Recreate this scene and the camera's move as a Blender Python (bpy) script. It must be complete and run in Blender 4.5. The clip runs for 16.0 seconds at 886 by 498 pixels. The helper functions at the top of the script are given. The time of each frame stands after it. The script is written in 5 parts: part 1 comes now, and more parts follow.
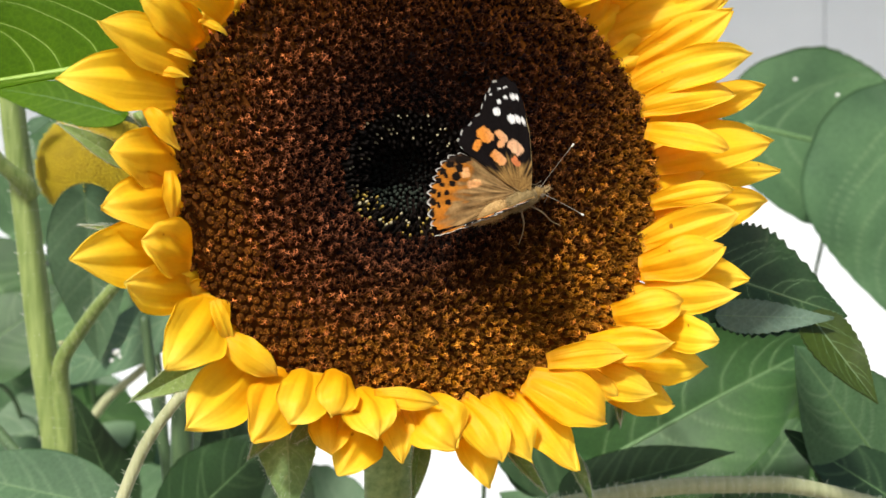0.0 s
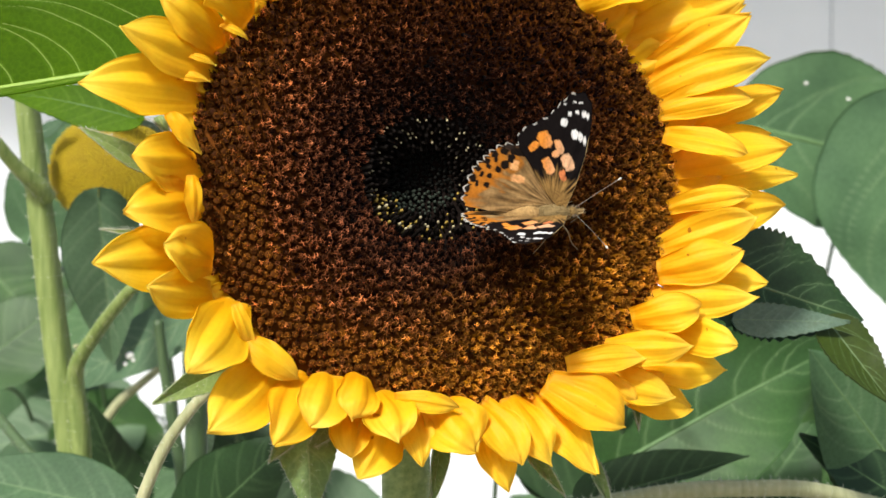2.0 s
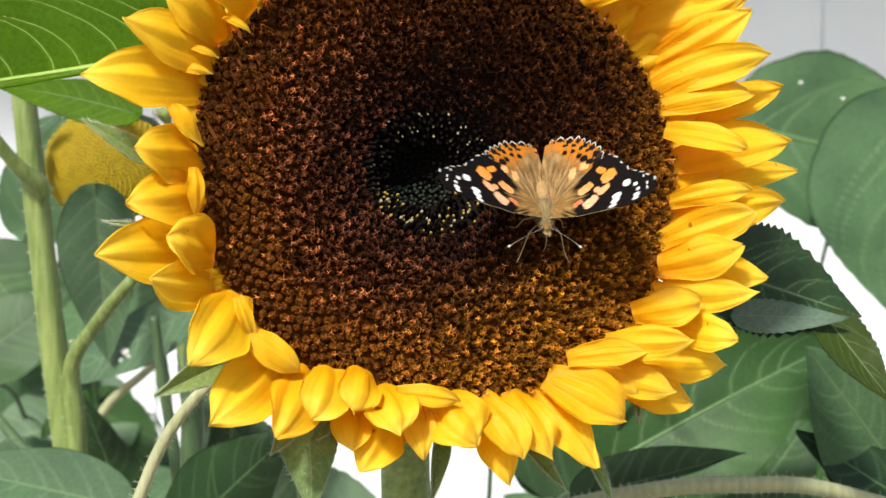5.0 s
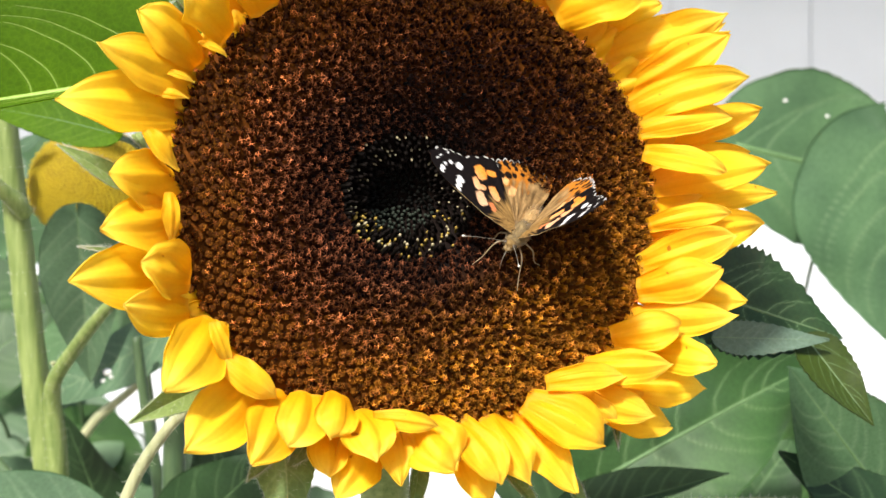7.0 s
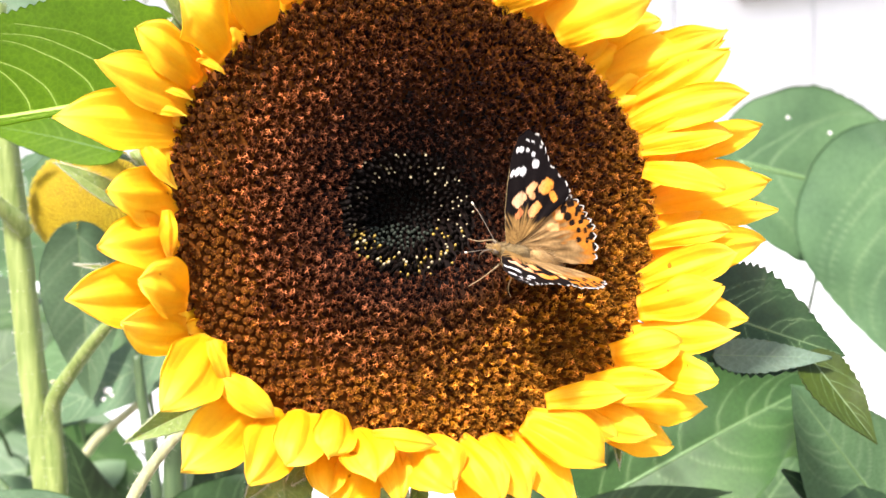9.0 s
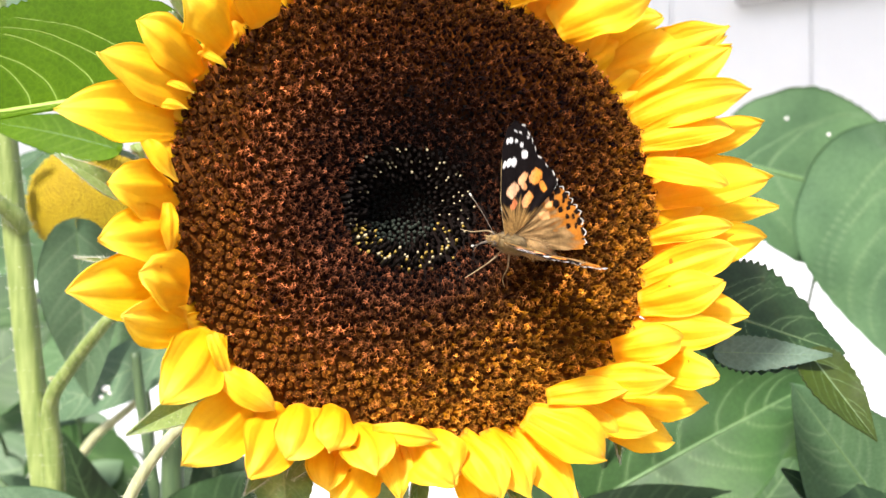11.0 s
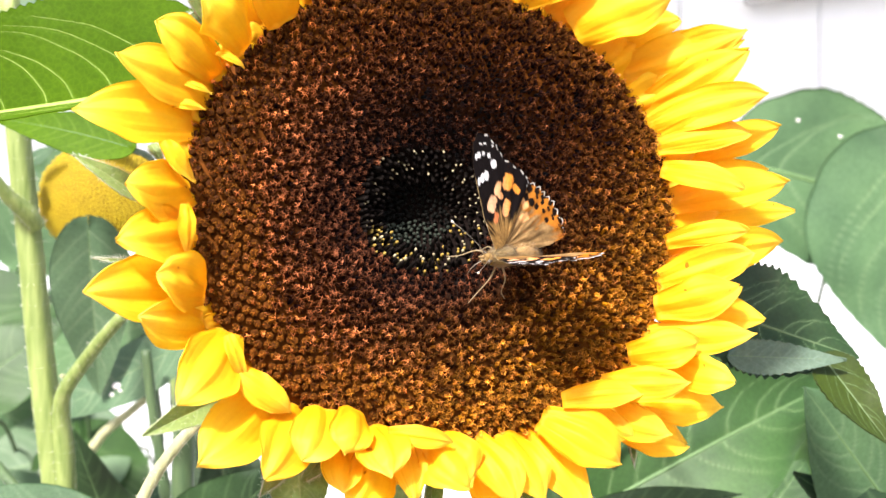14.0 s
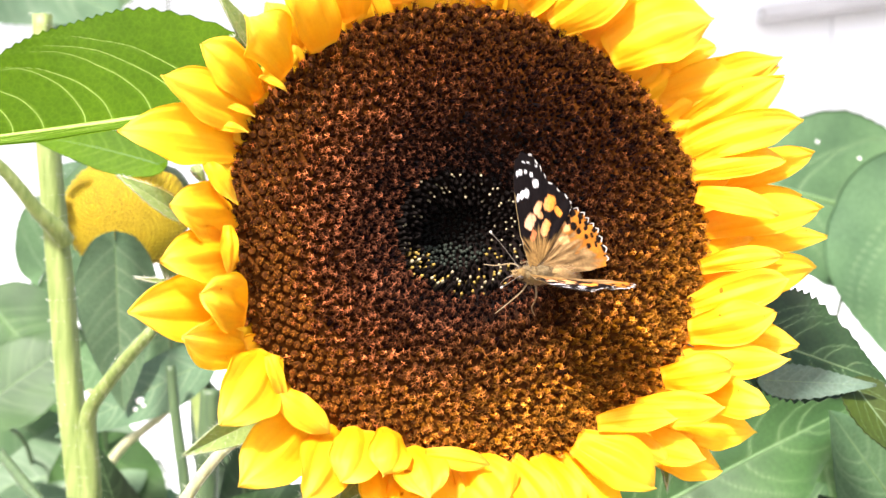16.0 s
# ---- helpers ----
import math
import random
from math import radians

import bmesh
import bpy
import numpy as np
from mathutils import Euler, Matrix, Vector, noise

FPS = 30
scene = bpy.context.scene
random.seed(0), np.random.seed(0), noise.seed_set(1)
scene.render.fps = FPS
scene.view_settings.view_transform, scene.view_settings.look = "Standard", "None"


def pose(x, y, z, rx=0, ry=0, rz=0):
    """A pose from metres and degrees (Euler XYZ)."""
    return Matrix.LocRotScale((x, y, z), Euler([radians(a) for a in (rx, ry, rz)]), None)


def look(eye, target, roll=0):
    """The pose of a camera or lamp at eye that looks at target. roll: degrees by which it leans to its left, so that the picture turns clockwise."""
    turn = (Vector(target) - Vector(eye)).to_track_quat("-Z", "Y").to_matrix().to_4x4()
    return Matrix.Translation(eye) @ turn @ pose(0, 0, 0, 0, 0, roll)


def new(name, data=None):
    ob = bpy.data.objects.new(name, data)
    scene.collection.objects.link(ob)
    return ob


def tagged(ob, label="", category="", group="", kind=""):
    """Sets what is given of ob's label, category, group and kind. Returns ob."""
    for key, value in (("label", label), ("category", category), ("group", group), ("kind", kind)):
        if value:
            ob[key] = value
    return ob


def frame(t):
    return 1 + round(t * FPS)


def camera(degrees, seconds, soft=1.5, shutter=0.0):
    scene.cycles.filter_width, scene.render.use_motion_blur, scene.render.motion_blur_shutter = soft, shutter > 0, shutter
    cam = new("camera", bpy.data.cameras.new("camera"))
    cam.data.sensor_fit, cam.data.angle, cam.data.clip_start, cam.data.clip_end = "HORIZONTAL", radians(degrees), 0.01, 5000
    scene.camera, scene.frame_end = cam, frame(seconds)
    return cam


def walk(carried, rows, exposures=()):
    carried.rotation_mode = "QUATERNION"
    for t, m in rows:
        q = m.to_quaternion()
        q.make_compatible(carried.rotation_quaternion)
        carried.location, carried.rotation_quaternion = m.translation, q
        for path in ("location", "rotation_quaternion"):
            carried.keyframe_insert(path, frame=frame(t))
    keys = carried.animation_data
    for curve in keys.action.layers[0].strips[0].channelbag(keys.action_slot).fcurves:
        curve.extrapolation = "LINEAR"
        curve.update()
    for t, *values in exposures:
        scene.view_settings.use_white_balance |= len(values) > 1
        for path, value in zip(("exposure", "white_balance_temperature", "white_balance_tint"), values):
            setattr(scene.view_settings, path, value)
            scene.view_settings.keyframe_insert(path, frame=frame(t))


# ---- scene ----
cam = camera(39.0, 16.0, soft=1.5)
PATH = [
    (0, (-0.00004, 0.01149, 1.40295), (-0.00054, 1.01148, 1.40147), 0.12),
    (0.5, (-0.00287, 0.01096, 1.40249), (-0.00819, 1.01095, 1.40505), 0.27),
    (1, (-0.00316, 0.01064, 1.40285), (-0.00743, 1.01063, 1.40646), 0.16),
    (1.5, (-0.00427, 0.01084, 1.40287), (-0.00734, 1.01083, 1.40550), 0.29),
    (2, (-0.00347, 0.01064, 1.40294), (-0.00779, 1.01063, 1.40455), 0.13),
    (2.5, (-0.00343, 0.01060, 1.40237), (-0.00787, 1.01059, 1.40270), 0.27),
    (3, (-0.00527, 0.01020, 1.40114), (-0.00646, 1.01020, 1.40434), 0.28),
    (5.5, (-0.00617, 0.01090, 1.40121), (0.00102, 1.01087, 1.40369), 0.36),
    (6, (-0.00482, 0.01149, 1.40093), (0.00913, 1.01136, 1.40809), 0.31),
    (6.5, (-0.00392, 0.01048, 1.40278), (0.00915, 1.01036, 1.41051), 0.24),
    (7, (-0.00303, 0.01158, 1.40371), (0.00758, 1.01143, 1.41704), 0.22),
    (7.5, (-0.00253, 0.01212, 1.40443), (0.00718, 1.01175, 1.42984), 0.14),
    (8, (-0.00122, 0.01253, 1.40408), (0.00554, 1.01211, 1.43240), 0.07),
    (8.5, (-0.00146, 0.01284, 1.40389), (0.00498, 1.01239, 1.43296), 0.21),
    (9, (-0.00175, 0.01294, 1.40374), (0.00520, 1.01254, 1.43115), 0.15),
    (11.5, (-0.00383, 0.01418, 1.40140), (0.00792, 1.01363, 1.43265), 0.45),
    (12, (-0.00498, 0.01472, 1.40152), (0.01090, 1.01409, 1.43308), 0.46),
    (12.5, (-0.00487, 0.01446, 1.40255), (0.01166, 1.01391, 1.43109), 0.51),
    (13, (-0.00332, 0.01428, 1.40284), (0.00874, 1.01380, 1.43118), 0.46),
    (13.5, (-0.00473, 0.01446, 1.40218), (0.01149, 1.01386, 1.43278), 0.51),
    (14, (-0.00551, 0.01382, 1.40284), (0.00041, 1.01341, 1.43085), 0.76),
    (14.5, (-0.00862, 0.01248, 1.40473), (-0.00691, 1.01175, 1.44282), 0.93),
    (15, (-0.01204, 0.01230, 1.40483), (-0.01070, 1.01159, 1.44267), 1.17),
    (15.5, (-0.01107, 0.01188, 1.40601), (-0.01180, 1.01125, 1.44139), 1.34),
    (16, (-0.01288, 0.01143, 1.40484), (-0.01215, 1.01068, 1.44358), 1.37),
]
EXPOSURES = [(t, 0.68 + e, 6500, tint) for t, e, tint in ((0, -0.06, 7), (5.5, -0.05, 7), (6.0, 0.0, 7), (7.0, 0.32, 9), (8.0, 0.8, 13), (9.0, 0.96, 17), (11.5, 0.7, 14), (12.5, 0.72, 14), (13.5, 0.82, 15), (14.5, 1.05, 17), (16.0, 1.12, 18))]
cam.data.dof.use_dof = True
cam.data.dof.focus_distance = 0.295
cam.data.dof.aperture_fstop = 26
walk(cam, [(t, look(eye, target, roll)) for t, eye, target, roll in PATH], EXPOSURES)

# ---- light ----
SUN_ELEVATION, SUN_TURN = 44.0, -25.0   # turn: from straight behind the camera towards its left
world = bpy.data.worlds.new("sky")
scene.world = world
world.use_nodes = True
wn = world.node_tree
sky = wn.nodes.new("ShaderNodeTexSky")
sky.sky_type = "NISHITA"
sky.sun_disc = False
sky.sun_elevation = radians(SUN_ELEVATION)
sky.sun_rotation = radians(180 - SUN_TURN)
sky.dust_density = 3.0
wn.nodes["Background"].inputs["Strength"].default_value = 0.10
wn.links.new(sky.outputs[0], wn.nodes["Background"].inputs["Color"])
sun_data = bpy.data.lights.new("sun", "SUN")
sun_data.energy = 3.2
sun_data.angle = radians(6)
sun_data.color = (1.0, 0.96, 0.9)
sun = new("sun", sun_data)
reach = Vector((math.sin(radians(SUN_TURN)) * math.cos(radians(SUN_ELEVATION)), -math.cos(radians(SUN_TURN)) * math.cos(radians(SUN_ELEVATION)), math.sin(radians(SUN_ELEVATION))))
sun.matrix_world = look(reach * 5 + Vector((0, 0, 1.4)), (0, 0, 1.4))

# ---- materials ----


def material(name, rough=0.6):
    m = bpy.data.materials.new(name)
    m.use_nodes = True
    nt = m.node_tree
    b = nt.nodes["Principled BSDF"]
    b.inputs["Roughness"].default_value = rough
    return m, nt, b


def ramp(nt, source, stops):
    r = nt.nodes.new("ShaderNodeValToRGB")
    while len(r.color_ramp.elements) < len(stops):
        r.color_ramp.elements.new(0.5)
    for e, (p, c) in zip(r.color_ramp.elements, stops):
        e.position, e.color = p, (*c, 1)
    nt.links.new(source, r.inputs[0])
    return r.outputs[0]


def mix(nt, how, factor, a, b):
    n = nt.nodes.new("ShaderNodeMix")
    n.data_type, n.blend_type = "RGBA", how
    for socket, value in ((n.inputs[0], factor), (n.inputs[6], a), (n.inputs[7], b)):
        if isinstance(value, (int, float)):
            socket.default_value = value
        elif isinstance(value, tuple):
            socket.default_value = (*value, 1)
        else:
            nt.links.new(value, socket)
    return n.outputs[2]


def noise_of(nt, scale, detail=4.0, stretch=None):
    n = nt.nodes.new("ShaderNodeTexNoise")
    n.inputs["Scale"].default_value, n.inputs["Detail"].default_value = scale, detail
    c = nt.nodes.new("ShaderNodeTexCoord")
    if stretch:
        mp = nt.nodes.new("ShaderNodeMapping")
        mp.inputs["Scale"].default_value = stretch
        nt.links.new(c.outputs["Object"], mp.inputs[0])
        nt.links.new(mp.outputs[0], n.inputs["Vector"])
    else:
        nt.links.new(c.outputs["Object"], n.inputs["Vector"])
    return n.outputs["Fac"]


def bump(nt, b, height, strength, distance):
    n = nt.nodes.new("ShaderNodeBump")
    n.inputs["Strength"].default_value, n.inputs["Distance"].default_value = strength, distance
    nt.links.new(height, n.inputs["Height"])
    nt.links.new(n.outputs[0], b.inputs["Normal"])
    return n.outputs[0]


def attribute(nt, name):
    n = nt.nodes.new("ShaderNodeAttribute")
    n.attribute_name = name
    return n


def thin(nt, b, colour, share):
    """Lets light through a thin sheet: a share of it is translucent."""
    t = nt.nodes.new("ShaderNodeBsdfTranslucent")
    s = nt.nodes.new("ShaderNodeMixShader")
    s.inputs[0].default_value = share
    nt.links.new(colour, t.inputs["Color"])
    nt.links.new(b.outputs[0], s.inputs[1])
    nt.links.new(t.outputs[0], s.inputs[2])
    nt.links.new(s.outputs[0], nt.nodes["Material Output"].inputs["Surface"])


def random_value(nt):
    return nt.nodes.new("ShaderNodeObjectInfo").outputs["Random"]


def separate(nt, colour):
    n = nt.nodes.new("ShaderNodeSeparateColor")
    nt.links.new(colour, n.inputs[0])
    return n.outputs


def petal_material():
    m, nt, b = material("petal_yellow", 0.55)
    b.inputs["Specular IOR Level"].default_value = 0.3
    ch = separate(nt, attribute(nt, "form").outputs["Color"])      # red: along, green: across
    base = ramp(nt, ch[0], [(0.0, (0.90, 0.48, 0.003)), (0.2, (0.95, 0.59, 0.006)), (0.6, (0.97, 0.685, 0.025)), (1.0, (0.97, 0.75, 0.09))])
    tone = ramp(nt, random_value(nt), [(0.0, (1.0, 0.94, 0.8)), (0.5, (1, 1, 1)), (1.0, (1.0, 1.04, 1.3))])
    c = mix(nt, "MULTIPLY", 1.0, base, tone)
    along = nt.nodes.new("ShaderNodeMath")
    along.operation = "MULTIPLY"
    along.inputs[1].default_value = 0.09
    nt.links.new(ch[0], along.inputs[0])
    comb = nt.nodes.new("ShaderNodeCombineXYZ")
    for k, socket in enumerate((ch[1], along.outputs[0], ch[2])):
        nt.links.new(socket, comb.inputs[k])
    fibre = nt.nodes.new("ShaderNodeTexNoise")
    fibre.inputs["Scale"].default_value, fibre.inputs["Detail"].default_value = 26, 4
    nt.links.new(comb.outputs[0], fibre.inputs["Vector"])
    c = mix(nt, "MULTIPLY", 0.8, c, ramp(nt, fibre.outputs["Fac"], [(0.3, (0.96, 0.92, 0.82)), (0.5, (1, 1, 1))]))
    c = mix(nt, "MULTIPLY", 0.5, c, ramp(nt, noise_of(nt, 900, 3), [(0.35, (0.94, 0.9, 0.8)), (0.7, (1, 1, 1))]))
    speck = ramp(nt, noise_of(nt, 330, 1), [(0.20, (0.45, 0.22, 0.1)), (0.235, (1, 1, 1))])
    c = mix(nt, "MULTIPLY", 0.8, c, speck)
    line = nt.nodes.new("ShaderNodeTexWave")
    line.inputs["Scale"].default_value, line.inputs["Distortion"].default_value = 2.6, 3.0
    nt.links.new(comb.outputs[0], line.inputs["Vector"])
    relief = nt.nodes.new("ShaderNodeMath")
    nt.links.new(line.outputs["Fac"], relief.inputs[0])
    nt.links.new(fibre.outputs["Fac"], relief.inputs[1])
    nt.links.new(c, b.inputs["Base Color"])
    bump(nt, b, relief.outputs[0], 0.2, 0.0003)
    thin(nt, b, c, 0.52)
    return m


def leaf_material(name, dark, light, vein, share=0.25, rough=0.5, gloss=0.3):
    m, nt, b = material(name, rough)
    b.inputs["Specular IOR Level"].default_value = gloss
    ch = separate(nt, attribute(nt, "form").outputs["Color"])      # red: vein, green: across, blue: random
    c = ramp(nt, noise_of(nt, 35, 5), [(0.3, dark), (0.7, light)])
    fine = ramp(nt, noise_of(nt, 600, 3), [(0.3, (0.8, 0.82, 0.78)), (0.7, (1.05, 1.05, 1.0))])
    c = mix(nt, "MULTIPLY", 0.8, c, fine)
    tone = ramp(nt, random_value(nt), [(0.0, (0.85, 0.9, 0.9)), (1.0, (1.1, 1.08, 1.0))])
    c = mix(nt, "MULTIPLY", 1.0, c, tone)
    c = mix(nt, "MIX", ch[0], c, vein)
    nt.links.new(c, b.inputs["Base Color"])
    net = nt.nodes.new("ShaderNodeTexVoronoi")
    net.feature = "DISTANCE_TO_EDGE"
    net.inputs["Scale"].default_value = 620
    co = nt.nodes.new("ShaderNodeTexCoord")
    nt.links.new(co.outputs["Object"], net.inputs["Vector"])
    cell = ramp(nt, net.outputs["Distance"], [(0.0, (1.18, 1.16, 1.2)), (0.12, (1, 1, 1)), (0.5, (0.93, 0.94, 0.92))])
    c = mix(nt, "MULTIPLY", 0.8, c, cell)
    blotch = ramp(nt, noise_of(nt, 14, 2), [(0.35, (0.72, 0.76, 0.74)), (0.65, (1.12, 1.1, 1.05))])
    c = mix(nt, "MULTIPLY", 0.8, c, blotch)
    nt.links.new(c, b.inputs["Base Color"])
    bump(nt, b, net.outputs["Distance"], 0.12, 0.0005)
    thin(nt, b, c, share)
    return m


def stem_material(name, dark, light):
    m, nt, b = material(name, 0.55)
    c = ramp(nt, noise_of(nt, 90, 4, (6, 6, 0.6)), [(0.3, dark), (0.7, light)])
    nt.links.new(c, b.inputs["Base Color"])
    bump(nt, b, noise_of(nt, 500, 3, (2, 2, 0.3)), 0.5, 0.0005)
    return m


def painted_material(name, rough=0.7, share=0.0, sheen=0.0, grain=700):
    """Takes its colour from the mesh's own colours."""
    m, nt, b = material(name, rough)
    b.inputs["Specular IOR Level"].default_value = 0.04
    b.inputs["Sheen Weight"].default_value = sheen
    c = attribute(nt, "paint").outputs["Color"]
    fine = ramp(nt, noise_of(nt, grain, 3), [(0.3, (0.75, 0.75, 0.75)), (0.7, (1.15, 1.15, 1.15))])
    c = mix(nt, "MULTIPLY", 0.8, c, fine)
    nt.links.new(c, b.inputs["Base Color"])
    if share:
        thin(nt, b, c, share)
    return m


def plain_material(name, colour, rough=0.6, second=None, scale=200, metal=0.0):
    m, nt, b = material(name, rough)
    c = ramp(nt, noise_of(nt, scale, 4), [(0.3, colour), (0.7, second or tuple(x * 0.8 for x in colour))])
    nt.links.new(c, b.inputs["Base Color"])
    bump(nt, b, noise_of(nt, scale * 3, 3), 0.3, 0.0003)
    return m


PETAL = petal_material()
LEAF_BRIGHT = leaf_material("leaf_bright", (0.075, 0.165, 0.004), (0.115, 0.23, 0.006), (0.17, 0.30, 0.03), 0.45, 0.55, 0.10)
LEAF = leaf_material("leaf_green", (0.035, 0.088, 0.025), (0.066, 0.145, 0.04), (0.13, 0.21, 0.085), 0.2)
# Dark green leaves; shade on the deeply shaded ones is also in this colour.
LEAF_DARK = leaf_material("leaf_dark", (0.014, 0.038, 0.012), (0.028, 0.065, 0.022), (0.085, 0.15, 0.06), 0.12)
LEAF_GREY = leaf_material("leaf_grey_green", (0.080, 0.145, 0.080), (0.130, 0.215, 0.125), (0.24, 0.32, 0.20), 0.2)
LEAF_BLUE = leaf_material("leaf_blue_green", (0.070, 0.142, 0.070), (0.108, 0.205, 0.098), (0.18, 0.28, 0.15), 0.3, 0.6)
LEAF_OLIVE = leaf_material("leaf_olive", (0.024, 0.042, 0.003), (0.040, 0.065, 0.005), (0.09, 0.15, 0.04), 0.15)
LEAF_BACK = leaf_material("leaf_underside", (0.085, 0.14, 0.11), (0.12, 0.19, 0.15), (0.17, 0.24, 0.19), 0.2)
BRACT = leaf_material("bract_green", (0.21, 0.31, 0.10), (0.34, 0.45, 0.18), (0.45, 0.54, 0.28), 0.45)
STEM = stem_material("stem_green", (0.13, 0.19, 0.042), (0.27, 0.335, 0.105))
STEM_PALE = stem_material("stem_pale", (0.28, 0.30, 0.15), (0.42, 0.42, 0.24))
# Dark stems; those standing in shade have it put into this green.
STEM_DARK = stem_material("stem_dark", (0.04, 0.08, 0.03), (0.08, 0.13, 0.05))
RIB = stem_material("rib_pale_green", (0.09, 0.175, 0.06), (0.13, 0.23, 0.085))
RIB_BRIGHT = stem_material("rib_yellow_green", (0.20, 0.32, 0.035), (0.27, 0.40, 0.06))
RIB_DARK = stem_material("rib_dark_green", (0.09, 0.15, 0.065), (0.13, 0.20, 0.09))
SPECK = plain_material("white_speck", (0.8, 0.8, 0.76), 0.6)
HAIR = plain_material("plant_hair", (0.6, 0.62, 0.5), 0.5)
FLORET = painted_material("floret_brown", 0.65, 0.0, 0.0)
WING = painted_material("wing_scales", 0.75, 0.12, 0.0, 1500)
FUR = painted_material("insect_fur", 0.8, 0.0, 0.12, 1500)
SHELL = painted_material("wasp_shell", 0.3, 0.0, 0.0, 900)

# ---- mesh tools ----


def to_mesh(name, verts, faces, material=None, colours=None, layer="paint", smooth=True):
    me = bpy.data.meshes.new(name)
    me.from_pydata([tuple(map(float, p)) for p in verts], [], faces)
    if colours is not None:
        at = me.color_attributes.new(layer, "FLOAT_COLOR", "POINT")
        flat = np.ones((len(verts), 4), np.float32)
        flat[:, :3] = np.asarray(colours)[:, :3]
        at.data.foreach_set("color", flat.ravel())
    if smooth:
        me.polygons.foreach_set("use_smooth", [True] * len(me.polygons))
    if material:
        me.materials.append(material)
    me.update()
    return me


def part_mesh(name, me, parent, label="", pose_in=None):
    ob = new(name, me)
    ob.parent = parent
    if pose_in is not None:
        ob.matrix_basis = pose_in
    return tagged(ob, label)


def holder(name, m, label, category, group=""):
    ob = new(name)
    ob.empty_display_size = 0.01
    ob.matrix_world = m
    return tagged(ob, label, category, group)


def grid_faces(nu, nv, start=0):
    return [(start + i * nv + j, start + i * nv + j + 1, start + (i + 1) * nv + j + 1, start + (i + 1) * nv + j) for i in range(nu - 1) for j in range(nv - 1)]


def sheet(P, thick):
    """A grid of points (nu, nv, 3) as a closed thin shell: vertices and faces."""
    nu, nv, _ = P.shape
    du, dv = np.gradient(P, axis=0), np.gradient(P, axis=1)
    n = np.cross(du, dv)
    n /= np.linalg.norm(n, axis=-1, keepdims=True) + 1e-12
    under = P - n * thick
    verts = np.concatenate([P.reshape(-1, 3), under.reshape(-1, 3)])
    k = nu * nv
    faces = grid_faces(nu, nv)
    faces += [tuple(reversed([a + k for a in f])) for f in grid_faces(nu, nv)]
    rim = [(i, 0) for i in range(nu)] + [(nu - 1, j) for j in range(1, nv)] + [(i, nv - 1) for i in range(nu - 2, -1, -1)] + [(0, j) for j in range(nv - 2, 0, -1)]
    ids = [i * nv + j for i, j in rim]
    faces += [(a, a + k, b + k, b) for a, b in zip(ids, ids[1:] + ids[:1])]
    return verts, faces


def smooth_line(points, count):
    """Points along a smooth curve through the given ones."""
    p = np.asarray(points, float)
    p = np.vstack([2 * p[0] - p[1], p, 2 * p[-1] - p[-2]])
    out = []
    for s in np.linspace(0, len(points) - 1 - 1e-9, count):
        i, f = int(s), s - int(s)
        a, b, c, d = p[i:i + 4]
        out.append(0.5 * (2 * b + (c - a) * f + (2 * a - 5 * b + 4 * c - d) * f * f + (3 * b - a - 3 * c + d) * f ** 3))
    return np.array(out)


def tube(points, radii, sides=10, count=24, ridges=0.0, seed=0):
    """A closed tube along a smooth curve: vertices and faces."""
    line = smooth_line(points, count)
    rad = np.interp(np.linspace(0, 1, count), np.linspace(0, 1, len(radii)), radii)
    rng = np.random.default_rng(seed)
    verts, faces = [], []
    up = np.array([0.31, 0.87, 0.12])
    for i in range(count):
        t = line[min(i + 1, count - 1)] - line[max(i - 1, 0)]
        t = t / (np.linalg.norm(t) + 1e-12)
        a = np.cross(t, up)
        a /= np.linalg.norm(a) + 1e-12
        b = np.cross(t, a)
        for j in range(sides):
            w = 2 * math.pi * j / sides
            r = rad[i] * (1 + ridges * (math.cos(w * 5) + 0.4 * rng.standard_normal() * 0.3))
            verts.append(line[i] + r * (math.cos(w) * a + math.sin(w) * b))
    for i in range(count - 1):
        for j in range(sides):
            faces.append((i * sides + j, i * sides + (j + 1) % sides, (i + 1) * sides + (j + 1) % sides, (i + 1) * sides + j))
    faces.append(tuple(range(sides - 1, -1, -1)))
    faces.append(tuple((count - 1) * sides + j for j in range(sides)))
    return np.array(verts), faces


def hairs(points, normals, length, width, seed=0):
    """Fine hairs standing on a surface, as slim three-sided spikes."""
    rng = np.random.default_rng(seed)
    verts, faces = [], []
    for p, n in zip(points, normals):
        d = n + rng.normal(0, 0.35, 3)
        d /= np.linalg.norm(d)
        a = np.cross(d, (0.2, 0.5, 0.9))
        a /= np.linalg.norm(a)
        b = np.cross(d, a)
        k, l = len(verts), length * rng.uniform(0.5, 1.2)
        verts += [p + width * a, p + width * (-0.5 * a + 0.87 * b), p + width * (-0.5 * a - 0.87 * b), p + d * l]
        faces += [(k, k + 1, k + 3), (k + 1, k + 2, k + 3), (k + 2, k, k + 3)]
    return np.array(verts), faces


def join(pieces):
    verts, faces, k = [], [], 0
    for v, f in pieces:
        verts.append(np.asarray(v))
        faces += [tuple(a + k for a in face) for face in f]
        k += len(v)
    return np.concatenate(verts), faces


